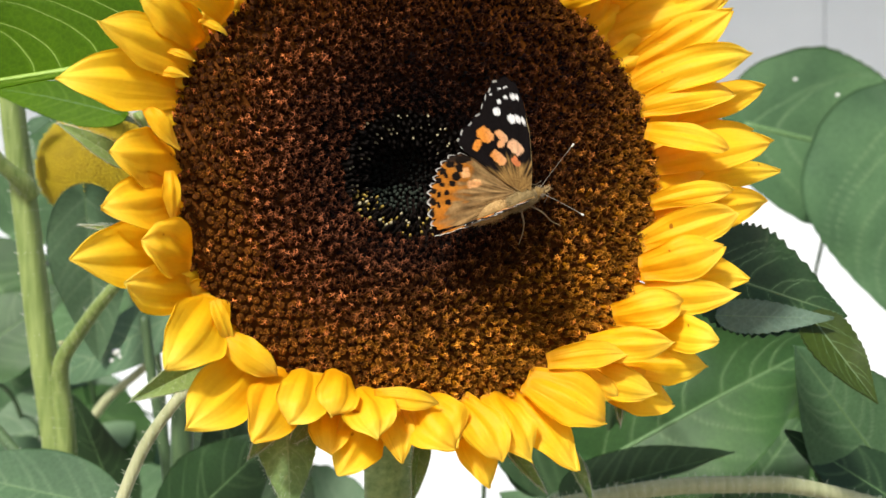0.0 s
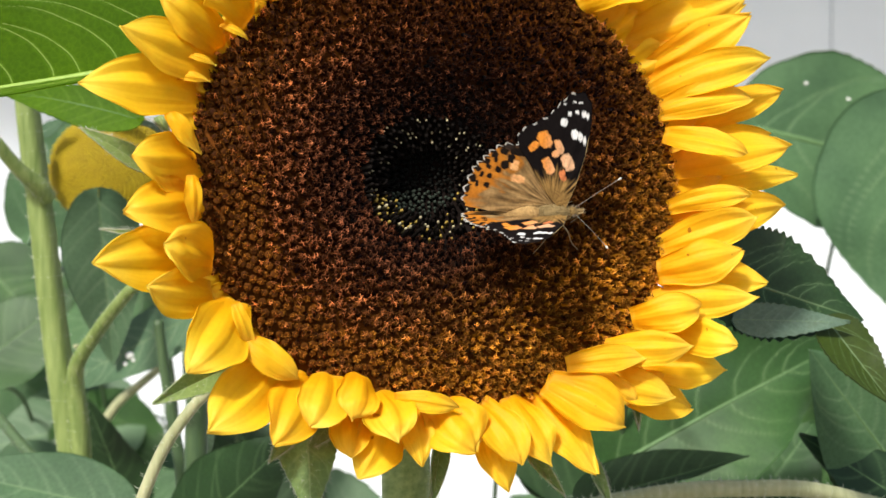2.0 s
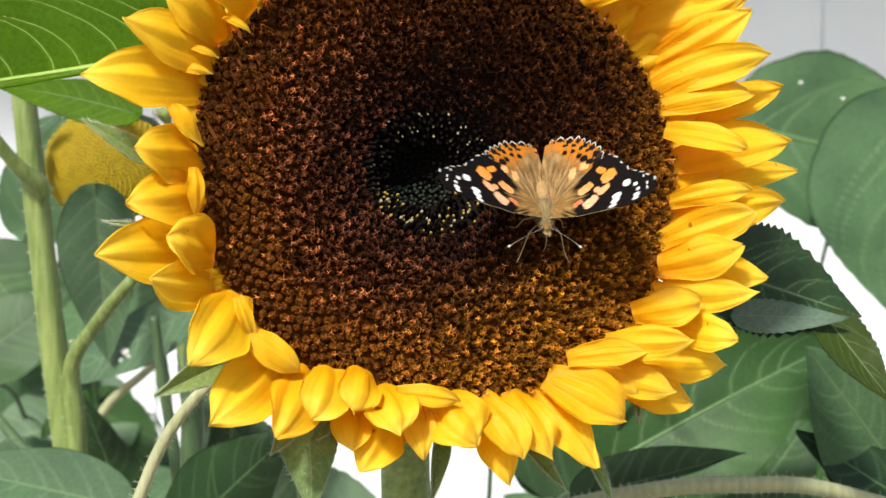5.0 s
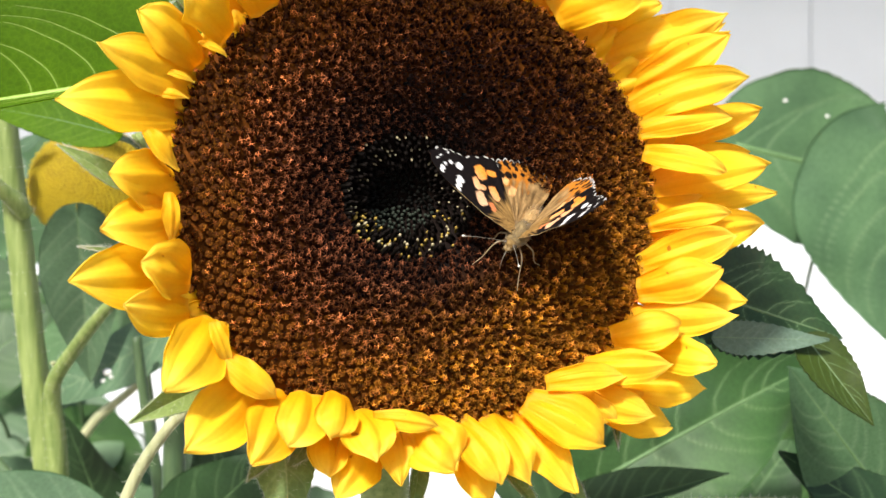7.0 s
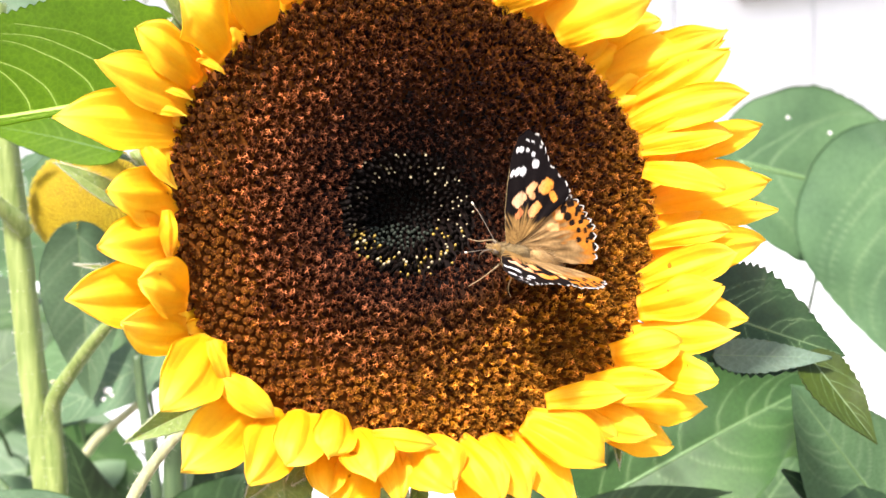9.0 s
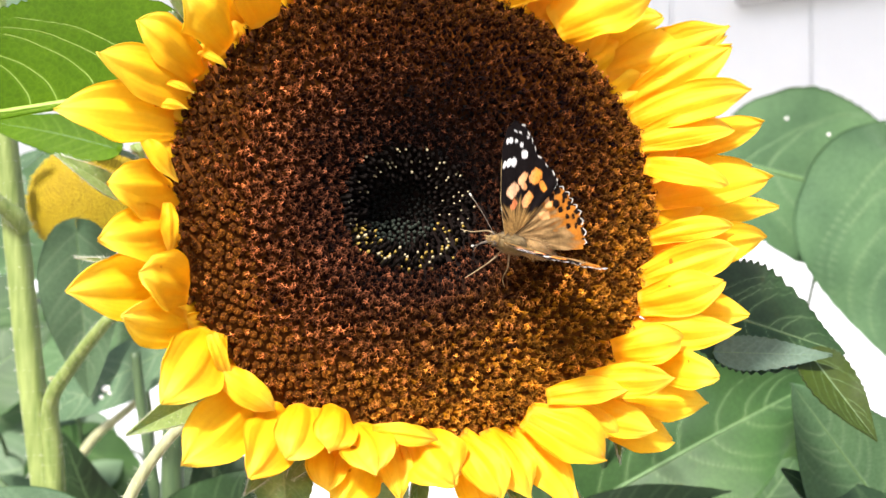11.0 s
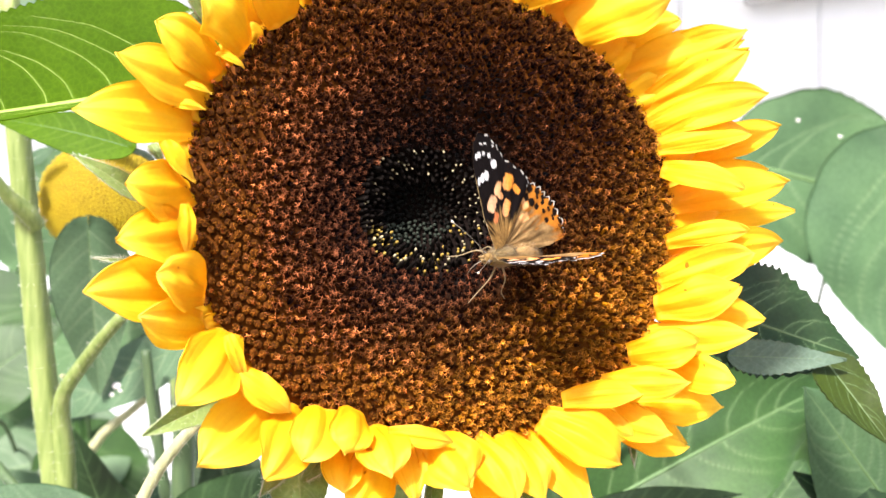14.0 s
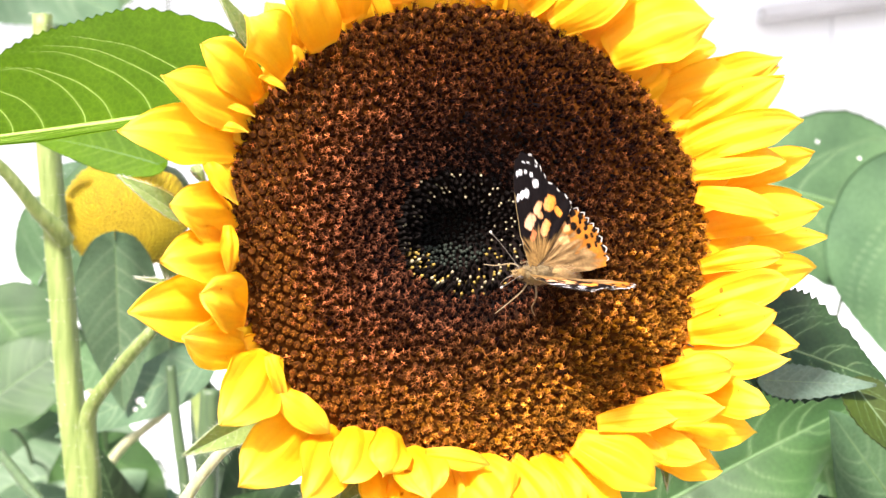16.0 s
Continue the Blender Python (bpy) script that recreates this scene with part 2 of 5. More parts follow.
def ball(centre, radii, nu=12, nv=16, turn=None):
    """An ellipsoid: vertices and faces."""
    verts, faces = [], []
    for i in range(nu + 1):
        a = math.pi * i / nu
        for j in range(nv):
            b = 2 * math.pi * j / nv
            verts.append((math.cos(a) * radii[0], math.sin(a) * math.cos(b) * radii[1], math.sin(a) * math.sin(b) * radii[2]))
    verts = np.array(verts)
    if turn is not None:
        verts = verts @ np.array(turn).T
    for i in range(nu):
        for j in range(nv):
            faces.append((i * nv + j, (i + 1) * nv + j, (i + 1) * nv + (j + 1) % nv, i * nv + (j + 1) % nv))
    return verts + np.array(centre), faces


# ---- the setting ----


def box_mesh(name, x0, x1, y0, y1, z0, z1, mat):
    bm = bmesh.new()
    bmesh.ops.create_cube(bm, size=1)
    for v in bm.verts:
        v.co = Vector(((x0 + x1) / 2 + v.co.x * (x1 - x0), (y0 + y1) / 2 + v.co.y * (y1 - y0), (z0 + z1) / 2 + v.co.z * (z1 - z0)))
    bmesh.ops.bevel(bm, geom=bm.edges[:], offset=min(0.004, (y1 - y0) * 0.2), segments=2, affect="EDGES")
    me = bpy.data.meshes.new(name)
    bm.to_mesh(me)
    bm.free()
    me.materials.append(mat)
    return me


def build_setting():
    # Soil out of view, made pale to bounce light onto the shaded wall.
    soil = plain_material("pale_garden_soil", (0.26, 0.235, 0.20), 0.9, (0.18, 0.165, 0.145), 6)
    white = plain_material("white_paint", (0.83, 0.87, 0.91), 0.6, (0.79, 0.83, 0.87), 8)
    grey = plain_material("grey_paint", (0.66, 0.68, 0.70), 0.5, None, 8)
    n = 60
    span = np.linspace(-1, 1, n)
    xs = np.sign(span) * (np.abs(span) ** 3) * 300
    X, Y = np.meshgrid(xs, xs + 1, indexing="ij")
    Z = 0.02 * np.sin(X * 3.1) * np.cos(Y * 2.3) - 0.02
    verts = np.stack([X, Y, Z], -1).reshape(-1, 3)
    tagged(new("ground", to_mesh("ground", verts, grid_faces(n, n), soil)), "pale garden soil round the sunflowers", "ground", "", "structure")
    # house wall of upright white boards
    wall = new("wall_house", box_mesh("wall_house", -4, 5, 2.24, 2.4, 0, 4.2, white))
    tagged(wall, "white painted house wall of upright boards", "wall", "", "structure")
    # overhanging eave out of view, added so its shade lies on the upper wall
    tagged(new("eave", box_mesh("eave", -4, 5, 1.30, 2.236, 2.55, 2.67, white)), "white eave out of view, added to shade the house wall", "roof", "", "structure")
    x = -1.7
    me = box_mesh("board", -0.1235, 0.1235, -0.007, 0.0, 0.05, 4.15, white)
    while x < 2.6:
        b = new("board", me)
        b.parent = wall
        b.location = (x, 2.24, 0)
        x += 0.25
    rail = new("trim", box_mesh("trim", 0, 1.6, -0.055, 0, -0.010, 0.012, grey))
    tagged(rail, "grey window sill on the white wall", "trim", "", "structure")
    rail.location = (0.538, 2.228, 1.915)
    rail.rotation_euler = (0, -0.15, 0)


build_setting()

# ---- the flower's own frame: x right, y up, z out of the disc ----
CENTRE, RIGHT, UP, OUT = (-0.0043, 0.30675, 1.421), (0.96346, 0.26784, -0), (-0.03152, 0.11338, 0.99305), (0.26598, -0.95677, 0.11768)
FLOWER = Matrix((RIGHT, UP, OUT)).transposed().to_4x4()
FLOWER.translation = CENTRE
DISC_A, DISC_B = 0.0590, 0.0548     # half width and half height of the disc
PIT = 0.0035                        # how far the sunken centre lies to the left


def disc_height(r):
    """Height of the disc's face over its middle plane, at a share r of its radius."""
    return float(np.interp(r, [0, 0.08, 0.15, 0.20, 0.26, 0.34, 0.5, 0.75, 0.92, 1.0, 1.08], [-0.0175, -0.0165, -0.0135, -0.0100, -0.0072, -0.0045, -0.0012, 0.0, -0.0006, -0.002, -0.006]))


def petal_shape(b, t, width, arch, cup, seed):
    """A ray floret from its foot b to its tip t (flower space, mm)."""
    rng = np.random.default_rng(seed)
    nu, nv = 20, 19
    b, t = np.array(b, float), np.array(t, float)
    out = np.array((0, 0, 1.0))
    run = t - b
    length = np.linalg.norm(run)
    flat = np.array((run[0], run[1], 0))
    flat /= np.linalg.norm(flat)
    side0 = np.cross(out, flat)
    bend = rng.uniform(-0.06, 0.06) * length
    c1 = b + run * 0.33 + out * arch * 1.2 + side0 * bend
    c2 = b + run * 0.72 + out * arch * 0.9 + side0 * bend * 0.6
    s = np.linspace(0, 1, nu)[:, None]
    line = (1 - s) ** 3 * b + 3 * (1 - s) ** 2 * s * c1 + 3 * (1 - s) * s * s * c2 + s ** 3 * t
    tan = np.gradient(line, axis=0)
    tan /= np.linalg.norm(tan, axis=1, keepdims=True)
    side = np.cross(out, tan)
    side /= np.linalg.norm(side, axis=1, keepdims=True)
    twist = rng.uniform(-0.25, 0.25)
    blunt = width > 0.95 * length
    nrm = np.cross(tan, side)
    s1 = s[:, 0]
    wide = (0.55 + 0.45 * np.sin(np.pi / 2 * np.minimum(1, s1 / 0.5))) * np.maximum(0.0, 1 - np.maximum(0, (s1 - 0.40) / 0.60) ** (2.2 if blunt else 1.9)) ** (0.9 if blunt else 0.95)
    wide = np.maximum(wide, 0.03) * width * 0.59
    a = np.linspace(-1, 1, nv)
    ph = rng.uniform(0, 6, 3)
    folds = rng.uniform(4.5, 7.5)
    bowl = rng.uniform(-0.2, 0.7)
    c1, c2 = rng.uniform(0.2, 0.45), rng.uniform(-0.5, -0.2)
    curl = rng.uniform(-0.10, 0.16) * length
    uneven, nick = rng.uniform(-0.10, 0.10), rng.uniform(0, 6, 2)
    P = np.zeros((nu, nv, 3))
    for j, x in enumerate(a):
        hem = 1 + x * uneven + abs(x) * (0.045 * np.sin(s1 * 8 + nick[0] + 2.5 * np.sign(x)) + 0.025 * np.sin(s1 * 19 + nick[1] + 1.5 * np.sign(x)))
        ridge = 0.04 * width * math.cos(x * folds + 0.8 * math.sin(ph[0])) * (1 - 0.5 * abs(x))
        ridge -= 0.04 * width * (math.exp(-((x - c1) / 0.13) ** 2) + 0.8 * math.exp(-((x - c2) / 0.13) ** 2))
        wave = 0.10 * width * np.sin(s1 * 7 + ph[1] + 2.0 * x) * abs(x) ** 1.5 + 0.012 * width * np.sin(s1 * 19 + ph[2] + 4 * x)
        edge = -cup * np.abs(x) ** 1.8 * wide * bowl
        lean = np.sin(twist * s1) * x * wide
        P[:, j] = line + side * (x * hem * wide * (1 - 0.25 * abs(cup) * abs(x)))[:, None] + nrm * ((-curl * np.maximum(0, s1 - 0.7) ** 2 * 6 + ridge * np.sin(np.pi * np.minimum(1, s1 * 1.05)) ** 0.6 + wave + edge + lean))[:, None]
    form = np.stack([np.repeat(s1[:, None], nv, 1), np.repeat((a[None] + 1) / 2, nu, 0), np.full((nu, nv), rng.uniform())], -1)
    verts, faces = sheet(P / 1000, 0.00028)
    form = np.concatenate([form.reshape(-1, 3)] * 2)
    return verts, faces, form


# foot x, y, z, tip x, y, z, width, arch and cup of the ray florets, in mm
RAYS_LEFT = [
    (-52.5, 24.6, -3, -74.6, 28.8, 11, 11.7, 5, 0.25),
    (-55.1, 17.4, -3, -83.6, 17.5, 7, 12.2, 5, 0.25),
    (-64.2, 11.1, 9, -57.5, 2.9, 6, 4.5, 3, 0.6),
    (-57.7, 2.4, 0, -72.3, 0.5, 13, 12.2, 4, 0.3),
    (-57, -6.9, 0, -73.8, -11.4, 14, 12, 4, 0.3),
    (-59.4, -2.5, 8, -58.7, -13.3, 4, 4, 4, 0.5),
    (-54.7, -20.7, 2, -65.8, -18.5, 14, 12.2, 4, 0.35),
    (-56.5, -20.4, -4, -79.9, -22.6, 14, 13.3, 3, 0.2),
    (-54.4, -28, 0, -69.1, -27.7, 15, 10.4, 3, 0.25),
    (-49.8, -29.4, 1, -60.9, -45.4, 17, 12.8, 4, 0.2),
]
RAYS_LOWER_LEFT = [
    (-50.4, -30.6, 8, -46.3, -40.5, 5, 3.5, 3, 0.5),
    (-48.2, -37.9, 6, -36.1, -47.7, 7, 6.9, 3, 0.45),
    (-39.8, -43.3, -3, -56.3, -57.7, 15, 13.8, 4, 0.3),
    (-34.3, -45.3, -2, -43, -61.3, 14, 12.2, 5, 0.35),
    (-29.1, -46.2, 2, -35, -58, 12, 11.2, 4, 0.25),
    (-21.6, -46.8, 3, -25.3, -56.9, 10, 9.6, 4, 0.3),
    (-18, -50.7, 2, -15.8, -61.5, 12, 11.7, 4, 0.25),
    (-23.7, -53.9, -4, -24.9, -65, 5, 9, 3, 0.2),
    (-13.6, -54.9, -5, -22.9, -69.8, 5, 11.2, 3, 0.2),
    (-10.2, -53, -2, -9.4, -67.4, 8, 7.4, 3, 0.25),
]
RAYS_LOWER = [
    (-14.8, -52.3, 5, -0.2, -54.7, 8, 5.1, 3, 0.5),
    (-4.3, -53.2, 1, 2.6, -64.7, 10, 13.8, 4, 0.25),
    (6.4, -53.9, 0, 13.7, -68.1, 9, 9.8, 5, 0.3),
    (7.8, -56.9, -5, 12.7, -74.4, 3, 8.8, 3, 0.2),
    (14.2, -52.5, 0, 20.8, -68.1, 8, 9.8, 5, 0.3),
    (20.4, -51.7, -3, 32.5, -70.9, 6, 10.4, 4, 0.25),
    (22.9, -49.4, 1, 40.6, -60.5, 8, 11.7, 5, 0.3),
    (31.6, -47.6, -2, 44.6, -55, 5, 6.9, 3, 0.25),
    (36.7, -47.7, -2, 53.4, -53.9, 6, 8.2, 4, 0.25),
    (43.7, -49.6, -5, 62, -56.7, -2, 10.4, 4, 0.25),
]
RAYS_LOWER_RIGHT = [
    (27.1, -45.6, 4, 45.7, -44.1, 8, 6.1, 4, 0.3),
    (37.6, -41.5, 2, 56.5, -41.8, 11, 8.2, 5, 0.3),
    (49.4, -45.9, -4, 68.7, -47.6, 4, 8.8, 4, 0.25),
    (55.5, -37, -3, 66.7, -41.9, 14, 8.8, 4, 0.25),
    (45.1, -35.1, 2, 60.7, -32.4, 10, 8.8, 5, 0.3),
    (50.4, -30.1, -1, 74.6, -30.2, 9, 8.8, 5, 0.3),
    (61.2, -23.6, -4, 79.8, -26.7, 5, 8.8, 4, 0.25),
    (52.4, -23.5, 2, 71, -19, 11, 10.1, 5, 0.3),
    (54.2, -17.7, 0, 76.6, -10.5, 10, 9.8, 5, 0.3),
    (57.5, -11.8, -2, 87.9, -6.8, 5, 9.8, 5, 0.25),
]
RAYS_RIGHT = [
    (56.7, -7.6, 1, 76.2, -5, 8, 5.9, 4, 0.4),
    (66, -1.2, -5, 99, 3.3, -8, 6.9, 3, 0.25),
    (60.1, 3, -2, 88.6, 7.8, 6, 10.1, 5, 0.3),
    (55.9, 10.6, 2, 73.6, 4.4, 12, 6.9, 5, 0.35),
    (63.7, 14.8, -5, 89.8, 23.1, 3, 8.5, 4, 0.25),
    (55.8, 17, -1, 79.1, 19.8, 7, 8.5, 5, 0.3),
    (55, 22.2, -2, 80.9, 28.6, 11, 9.8, 5, 0.3),
    (54.4, 27.6, -3, 77.9, 40.5, 8, 10.6, 5, 0.25),
    (49.6, 36, -4, 77.7, 44, 5, 11.4, 5, 0.25),
    (60.7, 8.4, -6, 88.1, 12.6, -3, 6.7, 3, 0.25),
]
RAYS_TOP = [
    (34.6, 45.2, 0, 57.3, 53.1, 12, 17, 6, 0.3),
    (30.9, 48.5, -3, 54.9, 64.8, 8, 12.2, 5, 0.3),
    (19.3, 52, 0, 37.7, 65.7, 9, 12, 6, 0.35),
    (12.4, 56.1, -1, 21.9, 71.7, 8, 11.4, 5, 0.3),
    (1.1, 56.9, 0, 6, 74.4, 8, 11.7, 5, 0.3),
    (-8.3, 57.4, -2, -9.6, 74.1, 8, 11.4, 5, 0.3),
    (-18, 54.4, 0, -23.4, 71.2, 8, 10.9, 5, 0.3),
    (-29.7, 49.2, 0, -36.9, 65.1, 9, 11.2, 6, 0.35),
    (-37.3, 41.4, 1, -48.2, 55.1, 11, 12.2, 7, 0.4),
    (-45.1, 35.4, 1, -56.7, 43.5, 12, 12.8, 7, 0.5),
]
RAYS_BEHIND = [
    (-51.2, 29.5, -2, -66.4, 37.1, 11, 11.4, 6, 0.35),
    (-60.7, 25.4, 4, -53.9, 22.9, 5, 1.7, 2, 0.5),
    (-52.8, 32.6, 4, -46.2, 29.2, 5, 1.7, 2, 0.5),
    (-62.3, 20.5, 3, -55.3, 19.5, 4, 2.3, 2, 0.4),
    (51.9, 36.6, -4, 78.1, 46, 6, 11.2, 5, 0.25),
    (46.8, 43.5, -6, 64, 49.9, 2, 8, 4, 0.25),
    (10.4, 56.9, -6, 16.7, 70.7, 2, 9.3, 4, 0.25),
    (-1.4, 58.8, -6, 0.7, 73.4, 2, 9.3, 4, 0.25),
    (-12.3, 57.8, -6, -15, 71.7, 2, 9.3, 4, 0.25),
    (-22.9, 54, -6, -28.8, 68.8, 2, 9.3, 4, 0.25),
    (-32.6, 47.5, -6, -42.4, 61.5, 3, 9.3, 4, 0.25),
    (-40.2, 39.6, -5, -51.6, 50.7, 4, 9.3, 4, 0.25),
]


def floret_shape(kind, rng):
    """One disc floret standing on the origin along z, in mm: vertices, faces and a lightness for each vertex (0 the foot, 1 the curled tips)."""
    verts, faces, tone = [], [], []

    def ring(z, r, sides, t):
        k = len(verts)
        for j in range(sides):
            w = 2 * math.pi * j / sides
            verts.append((r * math.cos(w), r * math.sin(w), z))
            tone.append(t)
        return k

    def wall(a, b, sides):
        for j in range(sides):
            faces.append((a + j, a + (j + 1) % sides, b + (j + 1) % sides, b + j))

    def arm(turn, foot, size, width, bend, low, high):
        """A curled strip, three-sided, rising from the rim of the tube."""
        ca, sa, prev = math.cos(turn), math.sin(turn), None
        for q in range(6):
            f = q / 5
            w = f * bend
            x, z = foot[0] + size * math.sin(w), foot[1] + size * (1 - math.cos(w)) * 0.8
            wd = width * (1 - 0.35 * f)
            k = len(verts)
            for e in (-1, 1):
                verts.append((x * ca - e * wd * sa, x * sa + e * wd * ca, z))
                tone.append(low + (high - low) * f)
            verts.append((x * ca * 0.9, x * sa * 0.9, z + width * 1.6))
            tone.append(low + (high - low) * f + 0.15)
            if prev is not None:
                for m in range(3):
                    faces.append((prev + m, prev + (m + 1) % 3, k + (m + 1) % 3, k + m))
            prev = k

    sides = 5
    if kind == "bud":
        a, b, c, d = ring(0, 0.40, sides, 0.05), ring(1.3, 0.42, sides, 0.15), ring(1.7, 0.46, sides, 0.8), ring(2.1, 0.22, sides, 1.0)
        wall(a, b, sides), wall(b, c, sides), wall(c, d, sides)
        faces.append(tuple(d + j for j in range(sides)))
    elif kind == "plump":
        sides = 6
        a, b, c, d = ring(0, 0.50, sides, 0.0), ring(1.0, 0.80, sides, 0.20), ring(1.7, 0.78, sides, 0.62), ring(1.85, 0.40, sides, 0.32)
        wall(a, b, sides), wall(b, c, sides), wall(c, d, sides)
        faces.append(tuple(d + j for j in range(sides)))
        for k in range(4):
            arm(rng.uniform(0, 6.28), (rng.uniform(0.1, 0.5), rng.uniform(1.7, 2.1)), rng.uniform(0.3, 0.55), 0.075, rng.uniform(2.4, 4.2), 0.85, 1.25)
    else:
        # Tube hollow coloured darker than the foot, standing in for its inner shade.
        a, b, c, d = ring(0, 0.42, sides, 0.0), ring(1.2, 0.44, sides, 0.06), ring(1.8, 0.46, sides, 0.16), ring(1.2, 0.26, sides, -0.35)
        wall(a, b, sides), wall(b, c, sides), wall(c, d, sides)
        faces.append(tuple(d + j for j in range(sides)))
        turn = rng.uniform(0, 6.28)
        for k in range(4):
            turn += 1.57 + rng.uniform(-0.6, 0.6)
            arm(turn, (rng.uniform(0.0, 0.2), rng.uniform(1.5, 1.9)), rng.uniform(0.42, 0.85), 0.058, rng.uniform(3.0, 5.0), 0.35, 1.15)
    return np.array(verts), faces, np.array(tone)


def floret_colour(r, ang, x, y, rng):
    """The two colours of a floret, foot and tip, by its place on the disc."""
    low = max(0.0, math.cos(ang + 0.85)) ** 2             # ripe, dusted side, below and to the right
    # Pit wall: lower side coloured as lit, upper side as shaded.
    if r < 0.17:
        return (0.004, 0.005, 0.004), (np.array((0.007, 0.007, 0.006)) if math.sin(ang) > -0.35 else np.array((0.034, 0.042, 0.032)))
    ripe = np.clip((r - 0.45) / 0.40, 0, 1)
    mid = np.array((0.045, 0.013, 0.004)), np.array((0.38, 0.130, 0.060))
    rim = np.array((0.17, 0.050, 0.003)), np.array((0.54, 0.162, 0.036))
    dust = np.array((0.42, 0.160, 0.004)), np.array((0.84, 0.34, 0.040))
    f = ripe * (0.55 + 0.45 * rng.uniform())
    g = np.clip(1.7 * low * np.clip((r - 0.40) / 0.42, 0, 1) * rng.uniform(0.2, 1.1) + 0.35 * np.clip((r - 0.8) / 0.15, 0, 1) * rng.uniform(), 0, 1)
    foot = mid[0] * (1 - f) + rim[0] * f
    tip = mid[1] * (1 - f) + rim[1] * f
    foot, tip = foot * (1 - g) + dust[0] * g, tip * (1 - g) + dust[1] * g
    # Darker patch to the upper left, at middle radius.
    upper_left = np.clip(1 - abs(r - 0.45) / 0.28, 0, 1) * np.clip(math.cos(ang - 2.45) * 1.6, 0, 1)
    # Shade over the upper right is put into the colour; left side lightened.
    v = min(2.0, 0.46 * math.exp(rng.normal(0, 0.75))) * (1 + 0.25 * max(0.0, -math.cos(ang))) * (1 - 0.25 * upper_left) * (1 - 0.76 * max(0.0, math.cos(ang - 0.95)) * np.clip((1.08 - r) / 0.2, 0, 1)) * (0.42 + 0.58 * np.clip((r - 0.28) / 0.4, 0, 1))
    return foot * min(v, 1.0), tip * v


def build_sunflower():
    flower = holder("sunflower", FLOWER, "tall sunflower with yellow rays and a dark brown disc", "sunflower")
    # receptacle under the florets and its green back
    nr, na = 26, 64
    verts, faces = [], []
    for i in range(nr):
        r = 1.06 * i / (nr - 1)
        for j in range(na):
            w = 2 * math.pi * j / na
            verts.append((r * DISC_A * math.cos(w) - PIT * max(0, 1 - r), r * DISC_B * math.sin(w), disc_height(r) - 0.0002))
    faces = [(i * na + j, i * na + (j + 1) % na, (i + 1) * na + (j + 1) % na, (i + 1) * na + j) for i in range(nr - 1) for j in range(na)]
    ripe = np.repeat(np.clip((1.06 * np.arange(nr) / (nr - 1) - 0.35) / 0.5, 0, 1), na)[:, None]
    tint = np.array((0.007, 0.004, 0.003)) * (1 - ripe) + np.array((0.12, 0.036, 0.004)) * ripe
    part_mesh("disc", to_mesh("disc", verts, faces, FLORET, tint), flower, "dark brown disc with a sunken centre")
    verts = []
    prof = [(1.05, -0.006), (1.02, -0.012), (0.8, -0.022), (0.45, -0.031), (0.2, -0.036), (0.02, -0.037)]
    for r, z in prof:
        for j in range(na):
            w = 2 * math.pi * j / na
            verts.append((r * DISC_A * math.cos(w), r * DISC_B * math.sin(w), z))
    faces = [(i * na + j, (i + 1) * na + j, (i + 1) * na + (j + 1) % na, i * na + (j + 1) % na) for i in range(len(prof) - 1) for j in range(na)]
    part_mesh("receptacle", to_mesh("receptacle", verts, faces, BRACT, np.zeros((len(verts), 3)), "form"), flower, "pale green back of the flower head")
    # ray florets
    seed = 0
    for rays in (RAYS_LEFT, RAYS_LOWER_LEFT, RAYS_LOWER, RAYS_LOWER_RIGHT, RAYS_RIGHT, RAYS_TOP, RAYS_BEHIND):
        for fx, fy, fz, tx, ty, tz, width, arch, cup in rays:
            seed += 1
            v, f, form = petal_shape((fx, fy, fz), (tx, ty, tz), width, arch, cup, seed)
            part_mesh("petal", to_mesh("petal", v, f, PETAL, form, "form"), flower)
    rng = np.random.default_rng(77)
    for k in range(46):
        w = 2 * math.pi * (k + rng.uniform(-0.25, 0.25)) / 46
        ca, sa = math.cos(w), math.sin(w)
        long = 9 if ca < -0.5 else 13 if sa < -0.6 else rng.uniform(16, 20)
        v, f, form = petal_shape((56 * ca, 52 * sa, -6), ((56 + long) * ca, (52 + long) * sa, rng.uniform(-4, 0)), 11, 3, 0.2, 300 + k)
        part_mesh("petal", to_mesh("petal", v, f, PETAL, form, "form"), flower)
    build_florets(flower)
    return flower


